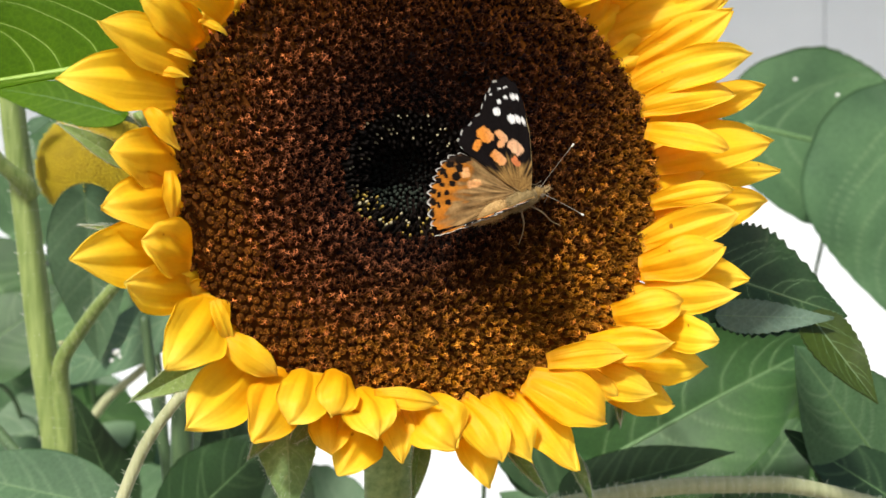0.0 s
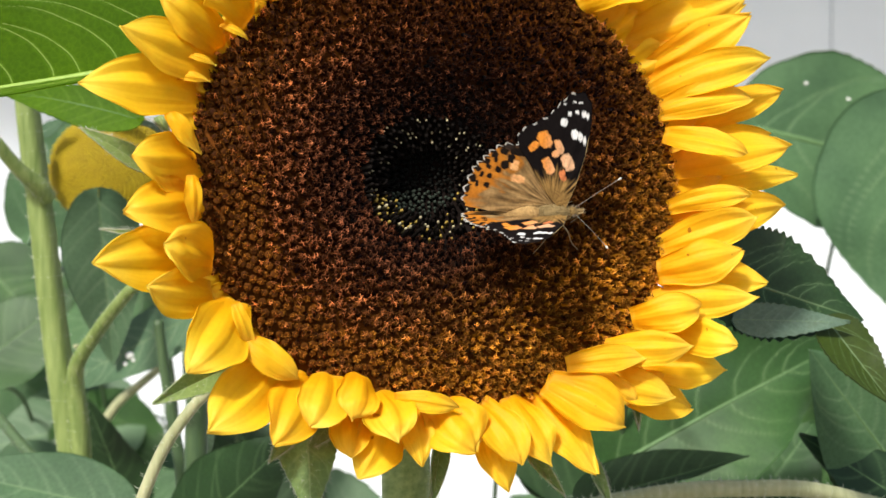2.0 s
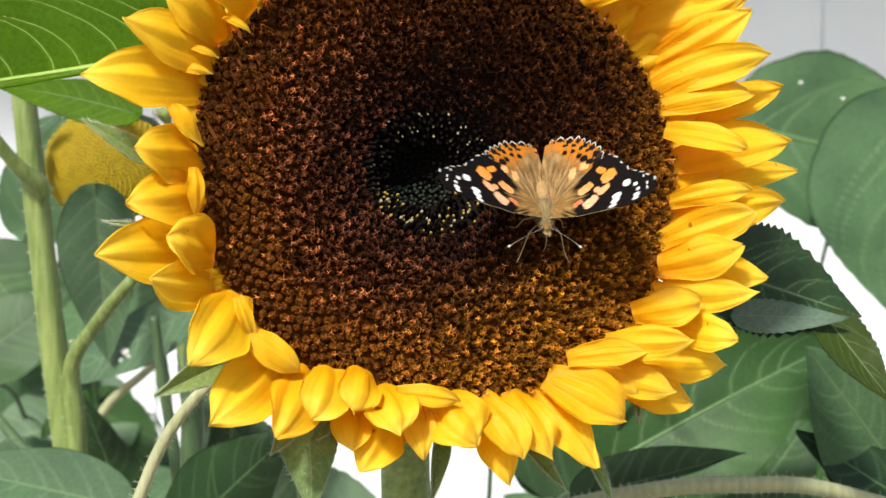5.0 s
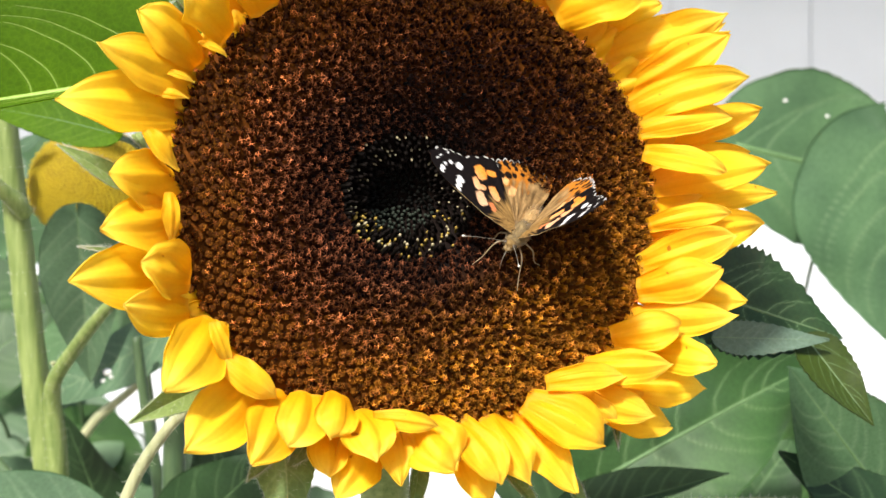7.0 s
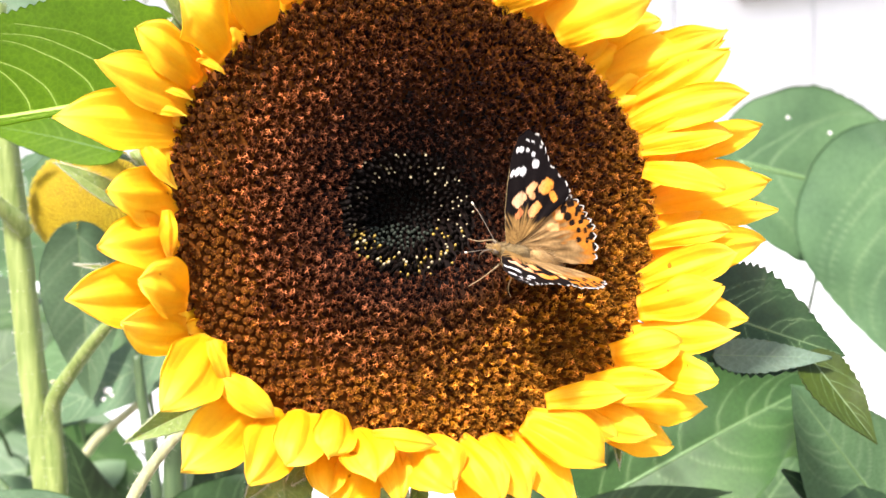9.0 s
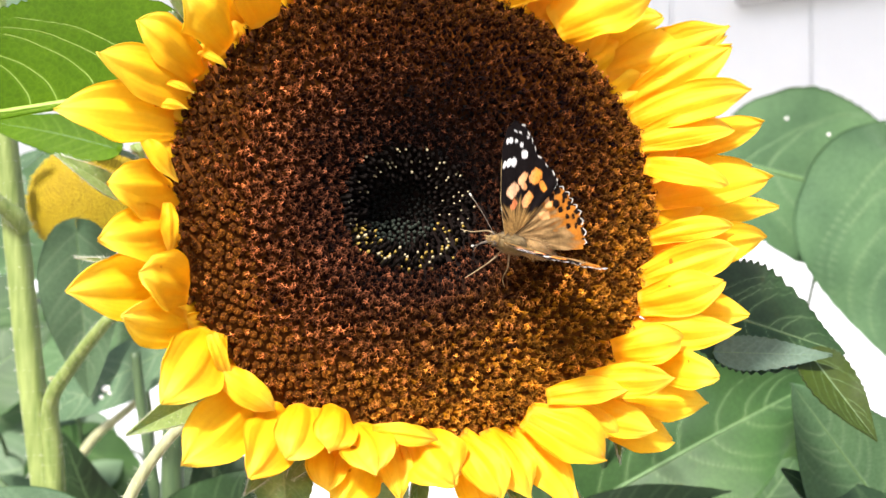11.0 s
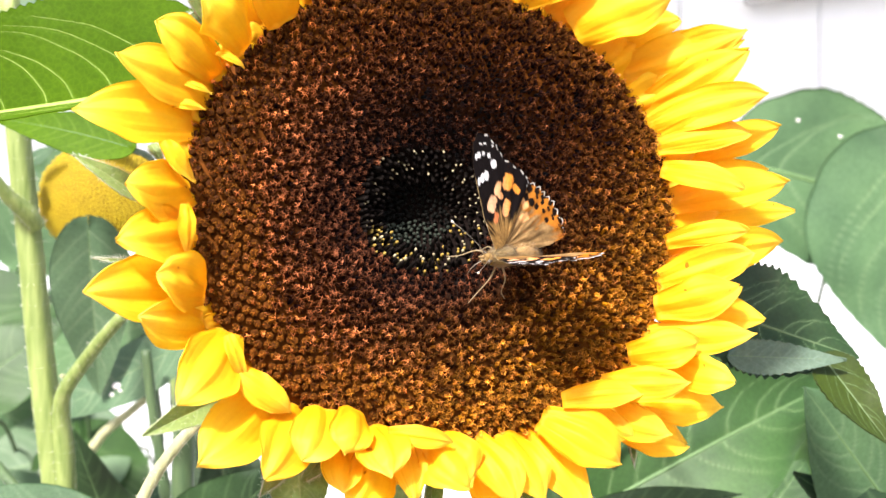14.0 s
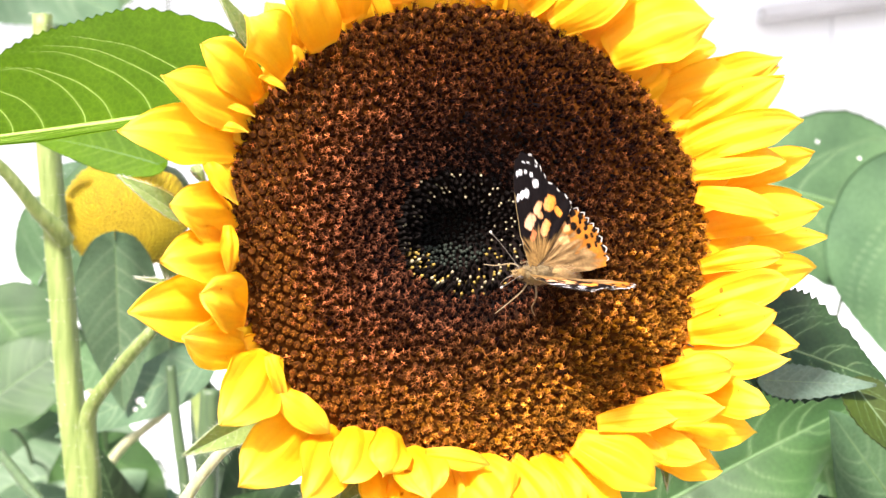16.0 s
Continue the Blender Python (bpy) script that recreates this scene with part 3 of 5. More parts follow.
def build_florets(flower):
    rng = np.random.default_rng(5)
    shapes = {k: [floret_shape(k, np.random.default_rng(100 + i)) for i in range(12)] for k in ("bud", "curl", "plump")}
    verts, faces, cols = [], [], []
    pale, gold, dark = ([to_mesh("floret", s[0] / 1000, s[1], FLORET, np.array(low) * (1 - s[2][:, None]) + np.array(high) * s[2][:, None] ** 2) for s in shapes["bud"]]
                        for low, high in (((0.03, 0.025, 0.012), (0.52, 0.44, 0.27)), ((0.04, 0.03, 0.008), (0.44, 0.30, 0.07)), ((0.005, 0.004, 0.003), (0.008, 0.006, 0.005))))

    def rim_start(ang):
        """Share of the radius from which the florets are plump: farther in on the ripe lower left."""
        return 0.85 - 0.09 * max(0.0, math.cos(ang - 3.45)) + 0.025 * math.sin(ang * 7) + 0.02 * math.sin(ang * 17)

    def place(r, ang, loose, lean):
        x = r * DISC_A * math.cos(ang) - PIT * (1 - r) + loose * rng.normal(0, 0.00022)
        y = r * DISC_B * math.sin(ang) + loose * rng.normal(0, 0.00022)
        slope = (disc_height(r + 0.03) - disc_height(max(0, r - 0.03))) / 0.06 / 0.057
        tilt = Vector((-slope * math.cos(ang) + rng.normal(0, lean), -slope * math.sin(ang) + rng.normal(0, lean), 1)).normalized()
        return x, y, disc_height(r), tilt.to_track_quat("Z", "Y").to_matrix().to_4x4() @ Matrix.Rotation(rng.uniform(0, 6.28), 4, "Z")

    def add(kind, x, y, z, turn, size, tall, foot, tip):
        v, f, tone = shapes[kind][int(rng.integers(12))]
        v = v * np.array((size, size, size * tall)) @ np.array(turn.to_3x3()).T / 1000 + (x, y, z)
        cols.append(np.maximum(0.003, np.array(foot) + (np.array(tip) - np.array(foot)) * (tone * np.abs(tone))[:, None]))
        faces.extend(tuple(a + add.count for a in face) for face in f)
        verts.append(v)
        add.count += len(v)

    add.count = 0
    total = 6400
    for i in range(total):
        r, ang = math.sqrt((i + 0.5) / total), i * 2.399963
        bare = max(0.0, math.cos(ang - 3.45)) ** 1.5
        if r > rim_start(ang) + rng.normal(0, 0.03) and rng.uniform() < 0.30 + 0.55 * bare:
            continue
        x, y, z, turn = place(r, ang, 1.0, 0.2)
        if 0.165 < r < 0.29:
            below = math.sin(ang) < -0.25
            chance = 0.42 if below else 0.33
            edge = 1 - abs(r - 0.23) / 0.07
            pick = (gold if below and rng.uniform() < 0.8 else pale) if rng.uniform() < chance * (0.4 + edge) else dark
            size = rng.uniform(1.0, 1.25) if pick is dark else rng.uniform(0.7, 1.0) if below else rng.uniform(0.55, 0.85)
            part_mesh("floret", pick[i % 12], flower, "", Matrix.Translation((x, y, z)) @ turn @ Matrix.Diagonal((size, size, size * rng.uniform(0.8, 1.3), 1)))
            continue
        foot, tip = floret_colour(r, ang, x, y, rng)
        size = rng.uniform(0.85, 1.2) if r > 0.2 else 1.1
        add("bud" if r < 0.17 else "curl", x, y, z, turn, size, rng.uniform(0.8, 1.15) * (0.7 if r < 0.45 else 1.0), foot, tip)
    total = 2500
    for i in range(total):
        r, ang = math.sqrt((i + 0.5) / total), i * 2.399963 + 0.7
        if r < rim_start(ang) - 0.01:
            continue
        x, y, z, turn = place(r, ang, 0.5, 0.14)
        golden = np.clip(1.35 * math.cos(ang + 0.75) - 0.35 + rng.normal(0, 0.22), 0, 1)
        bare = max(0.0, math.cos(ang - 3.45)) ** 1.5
        # Upper right shade is put into the tip colour; upper left darkened too.
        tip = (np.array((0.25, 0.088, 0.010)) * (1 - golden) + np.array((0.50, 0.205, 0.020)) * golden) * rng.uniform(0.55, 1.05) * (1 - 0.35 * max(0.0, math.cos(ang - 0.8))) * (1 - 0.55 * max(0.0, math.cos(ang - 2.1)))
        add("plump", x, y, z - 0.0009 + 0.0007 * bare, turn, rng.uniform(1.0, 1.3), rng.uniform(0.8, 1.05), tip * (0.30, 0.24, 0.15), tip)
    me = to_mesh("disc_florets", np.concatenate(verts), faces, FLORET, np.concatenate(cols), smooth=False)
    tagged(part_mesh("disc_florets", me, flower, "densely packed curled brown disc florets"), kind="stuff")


# ---- leaves and stems ----


def leaf_shape(base, tip, face, width, fold=0.0, droop=0.0, wave=0.02, teeth=0.03, seed=0, veins=7, thick=0.0004, heart=0.35, lift=0.0, fine=1.0, arc=(0.26, 1.25)):
    """A leaf from its base to its tip (world), turned towards the direction face. fold: how far its halves rise, in degrees."""
    rng = np.random.default_rng(seed)
    nu, nv = 15 * round(5 * fine) + 1, 2 * round(22 * fine) + 1
    base, tip, face = (np.array(p, float) for p in (base, tip, face))
    run = tip - base
    length = np.linalg.norm(run)
    along = run / length
    face = face - along * (face @ along)
    face /= np.linalg.norm(face)
    side = np.cross(face, along)
    s = np.linspace(0, 1, nu)
    half = np.sin(np.pi * s ** 0.62) ** 0.8 * (1 - 0.25 * s) + 0.0
    half = half / half.max() * width / 2
    half = np.maximum(half, width * 0.004)
    saw = 1 + teeth * (2 * np.abs((s * (34 if fine > 1.5 else 17.5) + 0.8 * np.sin(s * 9 + seed) + rng.uniform()) % 1 - 0.5) - 0.5)
    a = np.linspace(-1, 1, nv)
    P, form = np.zeros((nu, nv, 3)), np.zeros((nu, nv, 3))
    ph = rng.uniform(0, 6, 4)
    lf = math.radians(fold)
    jig = rng.uniform(-0.22, 0.22, (veins, 3))
    for j, x in enumerate(a):
        out = abs(x)
        w = half * x * saw
        back = -heart * width * 0.5 * np.exp(-((s) / 0.12) ** 2) * out ** 1.5
        vein = np.zeros(nu)
        for k in range(veins):
            start = 0.02 + 0.82 * (k + jig[k, int(x > 0)]) / veins
            d = s - (start + arc[0] * (1 - 0.38 * k / veins) * out ** (arc[1] + jig[k, 2]) * (0.6 + 0.7 * width / length) * (1 + jig[k, int(x > 0)]))
            vein = np.maximum(vein, np.exp(-(d / (0.0075 if fine < 1.5 else 0.0055)) ** 2) * 0.85 * (1 - 0.6 * out))
        mid = math.exp(-(x / 0.03) ** 2)
        vein = np.maximum(vein, mid * 0.95)
        z = np.abs(w) * math.sin(lf) + wave * width * (np.sin(s * 9 + ph[0] + 1.5 * np.sign(x)) * out ** 2 + 0.4 * np.sin(s * 17 + ph[1]) * out ** 3)
        z = z + droop * length * (s - s * s) * 4 * 0.25 + lift * length * s * s + 0.003 * width * np.sin(s * 23 + ph[2] + 5 * x) * out - 0.004 * width * vein
        P[:, j] = base + along * (s * length + back)[:, None] + side * (w * math.cos(lf))[:, None] + face * z[:, None]
        form[:, j, 0], form[:, j, 1], form[:, j, 2] = vein * 0.75, (x + 1) / 2, rng.uniform()
    verts, faces = sheet(P, thick)
    lines = []
    for k in range(veins):
        for h, sign in ((0, -1), (1, 1)):
            start = 0.02 + 0.82 * (k + jig[k, h]) / veins
            pts = []
            for out in np.linspace(0.0, 0.86, 9):
                u = start + arc[0] * (1 - 0.38 * k / veins) * out ** (arc[1] + jig[k, 2]) * (0.6 + 0.7 * width / length) * (1 + jig[k, h])
                if u < 0.97:
                    pts.append(P[int(round(u * (nu - 1))), int(round((sign * out + 1) / 2 * (nv - 1)))])
            if len(pts) > 3:
                lines.append(np.array(pts))
    return verts, faces, np.concatenate([form.reshape(-1, 3)] * 2), lines


def leaf(base, tip, face, width, mat, label, stalk=None, stalk_mat=None, stalk_r=0.0013, specks=(), ribs=0.0, rib_mat=None, spine=1.0, **more):
    """A leaf of a neighbouring plant: a blade, and its stalk where it shows."""
    thing = holder("sunflower_leaf", Matrix.Translation(base), label, "leaf", "leaves of the sunflower bed")
    v, f, form, lines = leaf_shape((0, 0, 0), np.array(tip) - base, face, width, **more)
    for pts in lines if ribs else ():
        rv, rf = tube(pts, [ribs * 0.0028 * width, ribs * 0.002 * width, ribs * 0.0008 * width], 6, 18)
        part_mesh("vein", to_mesh("vein", rv, rf, rib_mat or RIB), thing)
    part_mesh("blade", to_mesh("blade", v, f, mat, form, "form"), thing)
    for size, spot in specks:
        at = np.array(spot) - base
        k = int(np.argmin(np.hypot(v[:, 0] - at[0], v[:, 2] - at[2])))
        bv, bf = ball(v[k] - (0, size * 0.3, 0), (size, size * 0.5, size * 0.8), 8, 12)
        part_mesh("speck", to_mesh("speck", bv, bf, SPECK), thing, "small white speck on the leaf")
    fine = more.get("fine", 1.0)
    nu, nv = 15 * round(5 * fine) + 1, 2 * round(22 * fine) + 1
    mid = v[:nu * nv].reshape(nu, nv, 3)[:, nv // 2]
    v, f = tube(mid[::5], [(1 + ribs) * 0.008 * width * spine, (1 + ribs) * 0.005 * width * spine, 0.0015 * width], 8, 30)
    part_mesh("midrib", to_mesh("midrib", v, f, rib_mat or stalk_mat or RIB), thing, "paler midrib")
    if stalk is None:
        back = mid[0] - mid[4]
        back = back / np.linalg.norm(back) * 0.03 * (0.4, 1, 1)
        back[2] = min(0.0, back[2])
        stalk = [mid[0], mid[0] + back * 0.4 + (0, 0.03, -0.004), mid[0] + back * 0.6 + (0, 0.12, -0.05), mid[0] + back * 0.7 + (0, 0.18, -0.3), mid[0] + back * 0.8 + (0, 0.22, -base[2])]
        v, f = tube(stalk, [stalk_r * 0.8, stalk_r, stalk_r, stalk_r * 1.4], 8, 40)
        part_mesh("stalk", to_mesh("stalk", v, f, stalk_mat or STEM_DARK), thing, "green leaf stalk")
    return thing


def stem(points, radii, mat, label, hair=0, ridges=0.05, seed=0, name="flower_stem"):
    thing = holder(name, Matrix.Translation(points[0]), label, "stem", "stems of the sunflower bed")
    pts = [np.array(p) - points[0] for p in points]
    v, f = tube(pts, radii, 14, 40, ridges, seed)
    part_mesh("stalk", to_mesh("stalk", v, f, mat), thing)
    if hair:
        rng = np.random.default_rng(seed)
        line = smooth_line(pts, 40)
        ids = rng.integers(0, 40 * 14, hair)
        p = v[ids]
        c = line[ids // 14]
        n = p - c
        n /= np.linalg.norm(n, axis=1, keepdims=True) + 1e-9
        hv, hf = hairs(p, n, 0.0018, 0.00006, seed)
        tagged(part_mesh("hair", to_mesh("hair", hv, hf, HAIR), thing, "fine pale hairs"), kind="stuff")
    return thing


FLOWER_OB = build_sunflower()
HERE = (0.15, -1, 0.1)

# stem of the flower head, and its bracts


def bract(foot, tip, width, label="", **more):
    """A green bract behind the rays, in flower space (mm)."""
    v, f, form, _ = leaf_shape(np.array(foot) / 1000, np.array(tip) / 1000, (0.1, 0.1, 1), width / 1000, heart=0.0, veins=4, teeth=0.05, **more)
    ob = part_mesh("bract", to_mesh("bract", v, f, BRACT, form, "form"), FLOWER_OB, label)
    rng = np.random.default_rng(int(abs(width * 100)))
    half = len(v) // 2
    ids = np.concatenate([np.arange(0, half, 45), np.arange(44, half, 45), rng.integers(0, half, 60)])
    mid = v.mean(0)
    n = v[ids] - mid
    n /= np.linalg.norm(n, axis=1, keepdims=True) + 1e-9
    hv, hf = hairs(v[ids], n, 0.0013, 0.00005, 3)
    tagged(part_mesh("hair", to_mesh("hair", hv, hf, HAIR), ob, "fine pale hairs"), kind="stuff")


def build_bracts():
    bract((-68.2, 1.1, -6), (-82.9, 9.1, -1), 5.2, fold=25, droop=0.2, seed=1)
    bract((-65.8, -14.4, -5), (-78.3, -13.3, -2), 1.6, fold=20, seed=2)
    bract((-48.3, -43, -7), (-67.6, -51.9, 2), 9.5, fold=35, droop=0.3, seed=3)
    bract((-33.5, -53.6, -8), (-34, -78.2, 3), 15.0, fold=-15, droop=0.35, wave=0.05, seed=4)
    bract((-35.2, -56.8, -6), (-42.5, -65.3, 1), 5.0, fold=20, seed=5)
    bract((-0.2, -61.3, -9), (-4.6, -77.8, -4), 5.5, fold=40, seed=6)
    bract((20.1, -65.4, -8), (28.8, -76.6, -5), 4.5, fold=45, seed=7)
    bract((36, -67.4, -8), (40.8, -80.3, -5), 4.5, fold=40, seed=8)
    bract((49.4, -52.7, -9), (49.2, -61.4, -6), 2.6, fold=40, seed=9)
    bract((-52.7, 42.7, -7), (-62.5, 53.5, 0), 5.0, fold=30, seed=10)
    bract((-53.9, 43.6, -8), (-59.8, 40.7, -4), 5.5, fold=10, seed=11)
    bract((-26, -55.8, -6), (-33.3, -63.1, -2), 5.0, fold=20, seed=12)
    bract((-66.3, 13.2, -6), (-63.7, 8.2, -2), 3.0, fold=30, seed=13)
    v, f = tube([np.array(p) / 1000 for p in ((0, 0, -32), (0.5, -20, -46), (1, -70, -52), (3, -180, -55), (5, -500, -60), (8, -1410, -230))], [0.013, 0.010, 0.0065, 0.0068, 0.008, 0.012], 14, 60, 0.04)
    part_mesh("stalk", to_mesh("stalk", v, f, STEM), FLOWER_OB, "thick pale green hairy stalk")


build_bracts()

# ---- neighbouring plants, left side ----
leaf((-0.0687, 0.345, 1.4555), (-0.1631, 0.335, 1.4395), (0.1, -0.77, 0.64), 0.060, LEAF_BRIGHT, "bright green sunflower leaf with a saw-toothed edge", fold=38, droop=-0.05, teeth=0.035, seed=21, veins=8, wave=0.012, fine=3.0, arc=(0.40, 2.0), ribs=0.9, spine=1.5, rib_mat=RIB_BRIGHT)
leaf((-0.1083, 0.43, 1.4472), (-0.1579, 0.44, 1.4573), (0.1, -0.8, 0.3), 0.0160, LEAF_BRIGHT, "green leaf in the shade of a larger leaf", seed=22, droop=0.2)
stem([(-0.1356, 0.485, 1.2288), (-0.1412, 0.482, 1.2874), (-0.1449, 0.48, 1.326), (-0.1499, 0.477, 1.3685), (-0.1541, 0.474, 1.4105), (-0.1582, 0.47, 1.4519), (-0.1604, 0.468, 1.4805), (-0.1614, 0.466, 1.5048)], [0.006, 0.0055, 0.0052, 0.005, 0.0047, 0.0044, 0.004, 0.0035], STEM, "straight ridged green stem with fine hairs", 1200, 0.10, 31)
BRANCH = stem([(-0.1378, 0.480, 1.2314), (-0.1401, 0.478, 1.3111), (-0.1407, 0.476, 1.3369), (-0.1417, 0.474, 1.3517), (-0.1398, 0.47, 1.3614), (-0.1324, 0.464, 1.3711), (-0.1234, 0.455, 1.3807), (-0.1125, 0.445, 1.391)], [0.0040, 0.0040, 0.0038, 0.0034, 0.0028, 0.0025, 0.0023, 0.002], STEM, "green leaf stalk branching from a stem", 400, 0.05, 32)
nv, nf = ball(np.array((-0.1402, 0.47, 1.3676)) - np.array(BRANCH.matrix_world.translation), (0.0012, 0.0012, 0.0009), 8, 10)
part_mesh("node", to_mesh("node", nv, nf, STEM_PALE), BRANCH, "pale scar in the fork of the branch")
stem([(-0.1503, 0.47, 1.4218), (-0.1531, 0.466, 1.4264), (-0.1582, 0.46, 1.4321), (-0.1675, 0.45, 1.4457), (-0.1792, 0.44, 1.4563)], [0.003, 0.0034, 0.0026, 0.0022, 0.002], STEM, "green leaf stalk leaning away from its stem", 200, 0.05, 33)
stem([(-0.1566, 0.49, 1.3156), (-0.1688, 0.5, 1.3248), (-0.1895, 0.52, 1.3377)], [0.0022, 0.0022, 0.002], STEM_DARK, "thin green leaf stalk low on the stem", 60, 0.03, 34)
leaf((-0.146, 0.52, 1.4239), (-0.1456, 0.54, 1.3543), (0.25, -1, 0.35), 0.034, LEAF_GREY, "rounded blue-green leaf behind the flower head", seed=41, fold=12, heart=0.3, teeth=0.01)
leaf((-0.1066, 0.53, 1.3776), (-0.1796, 0.56, 1.3401), (-0.1, -1, 0.35), 0.026, LEAF_GREY, "flat grey-green leaf with white specks", specks=[(0.0020, (-0.1391, 0.55, 1.3583)), (0.0013, (-0.1406, 0.55, 1.3544)), (0.001, (-0.1374, 0.55, 1.3564))], seed=42, heart=0.1, teeth=0.01, stalk=None)
leaf((-0.1156, 0.44, 1.314), (-0.1859, 0.45, 1.3265), (0.1, -0.9, 0.55), 0.030, LEAF_BLUE, "smooth grey-green leaf low in the bed", seed=43, teeth=0.01, fold=10)
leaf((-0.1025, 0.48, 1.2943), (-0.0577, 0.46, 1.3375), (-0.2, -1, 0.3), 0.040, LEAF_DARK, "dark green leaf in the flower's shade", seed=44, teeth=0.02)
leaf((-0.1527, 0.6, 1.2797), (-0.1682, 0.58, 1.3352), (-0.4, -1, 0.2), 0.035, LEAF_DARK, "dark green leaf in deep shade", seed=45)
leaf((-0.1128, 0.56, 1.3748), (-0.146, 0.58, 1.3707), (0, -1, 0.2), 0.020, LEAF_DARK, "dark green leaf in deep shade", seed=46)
stem([(-0.0847, 0.335, 1.3337), (-0.0781, 0.335, 1.3498), (-0.0709, 0.335, 1.3608), (-0.0643, 0.335, 1.3674), (-0.0542, 0.34, 1.3758)], [0.0016, 0.0016, 0.0015, 0.0014, 0.0014], STEM_PALE, "pale yellow-green leaf stalk", 200, 0.03, 35)
stem([(-0.2, 0.7, 1.2968), (-0.1863, 0.7, 1.3178), (-0.171, 0.7, 1.3309), (-0.1566, 0.7, 1.3433)], [0.0028, 0.0026, 0.0024, 0.0022], STEM_PALE, "pale leaf stalk against the white wall", 0, 0.03, 39)
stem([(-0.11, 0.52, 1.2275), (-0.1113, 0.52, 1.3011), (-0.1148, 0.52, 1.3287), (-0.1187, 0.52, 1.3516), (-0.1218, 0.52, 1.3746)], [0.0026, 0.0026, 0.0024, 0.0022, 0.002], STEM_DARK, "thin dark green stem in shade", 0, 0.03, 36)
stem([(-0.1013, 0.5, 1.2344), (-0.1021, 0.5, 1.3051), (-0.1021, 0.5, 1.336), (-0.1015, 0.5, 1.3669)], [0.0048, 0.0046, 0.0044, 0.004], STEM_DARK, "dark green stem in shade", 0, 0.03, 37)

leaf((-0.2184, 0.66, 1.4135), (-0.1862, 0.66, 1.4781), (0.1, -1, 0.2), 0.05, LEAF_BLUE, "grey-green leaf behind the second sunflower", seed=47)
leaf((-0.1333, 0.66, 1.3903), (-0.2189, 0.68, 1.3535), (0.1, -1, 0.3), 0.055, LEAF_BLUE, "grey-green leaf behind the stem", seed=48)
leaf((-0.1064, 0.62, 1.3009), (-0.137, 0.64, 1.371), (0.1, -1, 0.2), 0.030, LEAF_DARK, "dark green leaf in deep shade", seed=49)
leaf((-0.2628, 0.7, 1.3395), (-0.2097, 0.72, 1.3826), (0.1, -1, 0.4), 0.05, LEAF, "green leaf behind the stem", seed=50)

leaf((-0.5424, 1.25, 1.7803), (-0.3423, 1.3, 1.6822), (0.1, -1, 0.3), 0.16, LEAF_GREY, "grey-green leaf far behind the flower", seed=51)
leaf((-0.3543, 1.35, 1.8534), (-0.474, 1.4, 1.6694), (0.1, -1, 0.3), 0.16, LEAF_GREY, "grey-green leaf far behind the flower", seed=52)

# the head of a second sunflower, seen from its side


def build_far_head():
    c = np.array((-0.1631, 0.60, 1.4416))
    head = holder("small_sunflower", Matrix.Translation(c) @ Matrix.Rotation(radians(-8), 4, "Y"), "smaller sunflower head with a yellow disc", "sunflower")
    bed = plain_material("far_disc", (0.30, 0.215, 0.006), 0.8, (0.20, 0.135, 0.005), 300)
    v, f = ball((0, 0.006, 0), (0.0305, 0.018, 0.0275), 16, 28)
    part_mesh("disc", to_mesh("disc", v, f, bed), head, "ochre yellow disc of closed florets")
    gold = plain_material("far_floret", (0.74, 0.60, 0.012), 0.7, (0.54, 0.40, 0.010), 900)
    pieces = []
    for i in range(700):
        s = math.sqrt((i + 0.5) / 700)
        w = i * 2.399963
        x, z = 0.0300 * s * math.cos(w), 0.0270 * s * math.sin(w)
        y = 0.006 - 0.018 * math.sqrt(max(0.0, 1 - s * s * 0.96))
        pieces.append(ball((x, y, z), (0.00075, 0.0018, 0.0006), 4, 5))
    tagged(part_mesh("disc_florets", to_mesh("disc_florets", *join(pieces), gold), head, "rows of small yellow florets"), kind="stuff")
    for k, (x, z, tx, tz, wd) in enumerate([(-0.029, 0.016, -0.023, 0.004, 0.006), (-0.030, 0.008, -0.025, -0.006, 0.006), (-0.027, 0.019, -0.012, 0.024, 0.007), (-0.031, 0.000, -0.029, -0.013, 0.006), (0.004, 0.026, 0.021, 0.019, 0.008)]):
        v, f, form, _ = leaf_shape((x, -0.012, z), (tx, -0.016, tz), (0, -1, 0.2), wd, heart=0, veins=3, seed=60 + k)
        part_mesh("bract", to_mesh("bract", v, f, LEAF_GREY, form, "form"), head, "pointed grey-green bract")
    v, f = tube([(0.005, 0.018, 0), (0.012, 0.03, -0.03), (0.02, 0.03, -0.1), (0.03, 0.03, -0.5), (0.03, 0.03, -c[2])], [0.006, 0.004, 0.004, 0.005, 0.006], 10, 30)
    part_mesh("stalk", to_mesh("stalk", v, f, STEM), head, "pale green stalk")


build_far_head()

# ---- neighbouring plants, right side ----
leaf((0.1632, 0.69, 1.47), (0.2976, 0.7, 1.4391), (0.05, -1, 0.35), 0.106, LEAF_BLUE, "large smooth blue-green leaf against the white wall", seed=71, specks=[(0.0012, (0.193, 0.69, 1.4958)), (0.0012, (0.2156, 0.69, 1.4864))], teeth=0.02, heart=0.25, fold=10, ribs=1.0, arc=(0.45, 1.6), veins=6)
leaf((0.237, 0.66, 1.4734), (0.2526, 0.65, 1.3492), (-0.3, -1, 0.3), 0.115, LEAF_BLUE, "large drooping blue-green leaf against the white wall", seed=72, teeth=0.015, heart=0.3, fold=14, ribs=1.0, arc=(0.45, 1.6), veins=6)
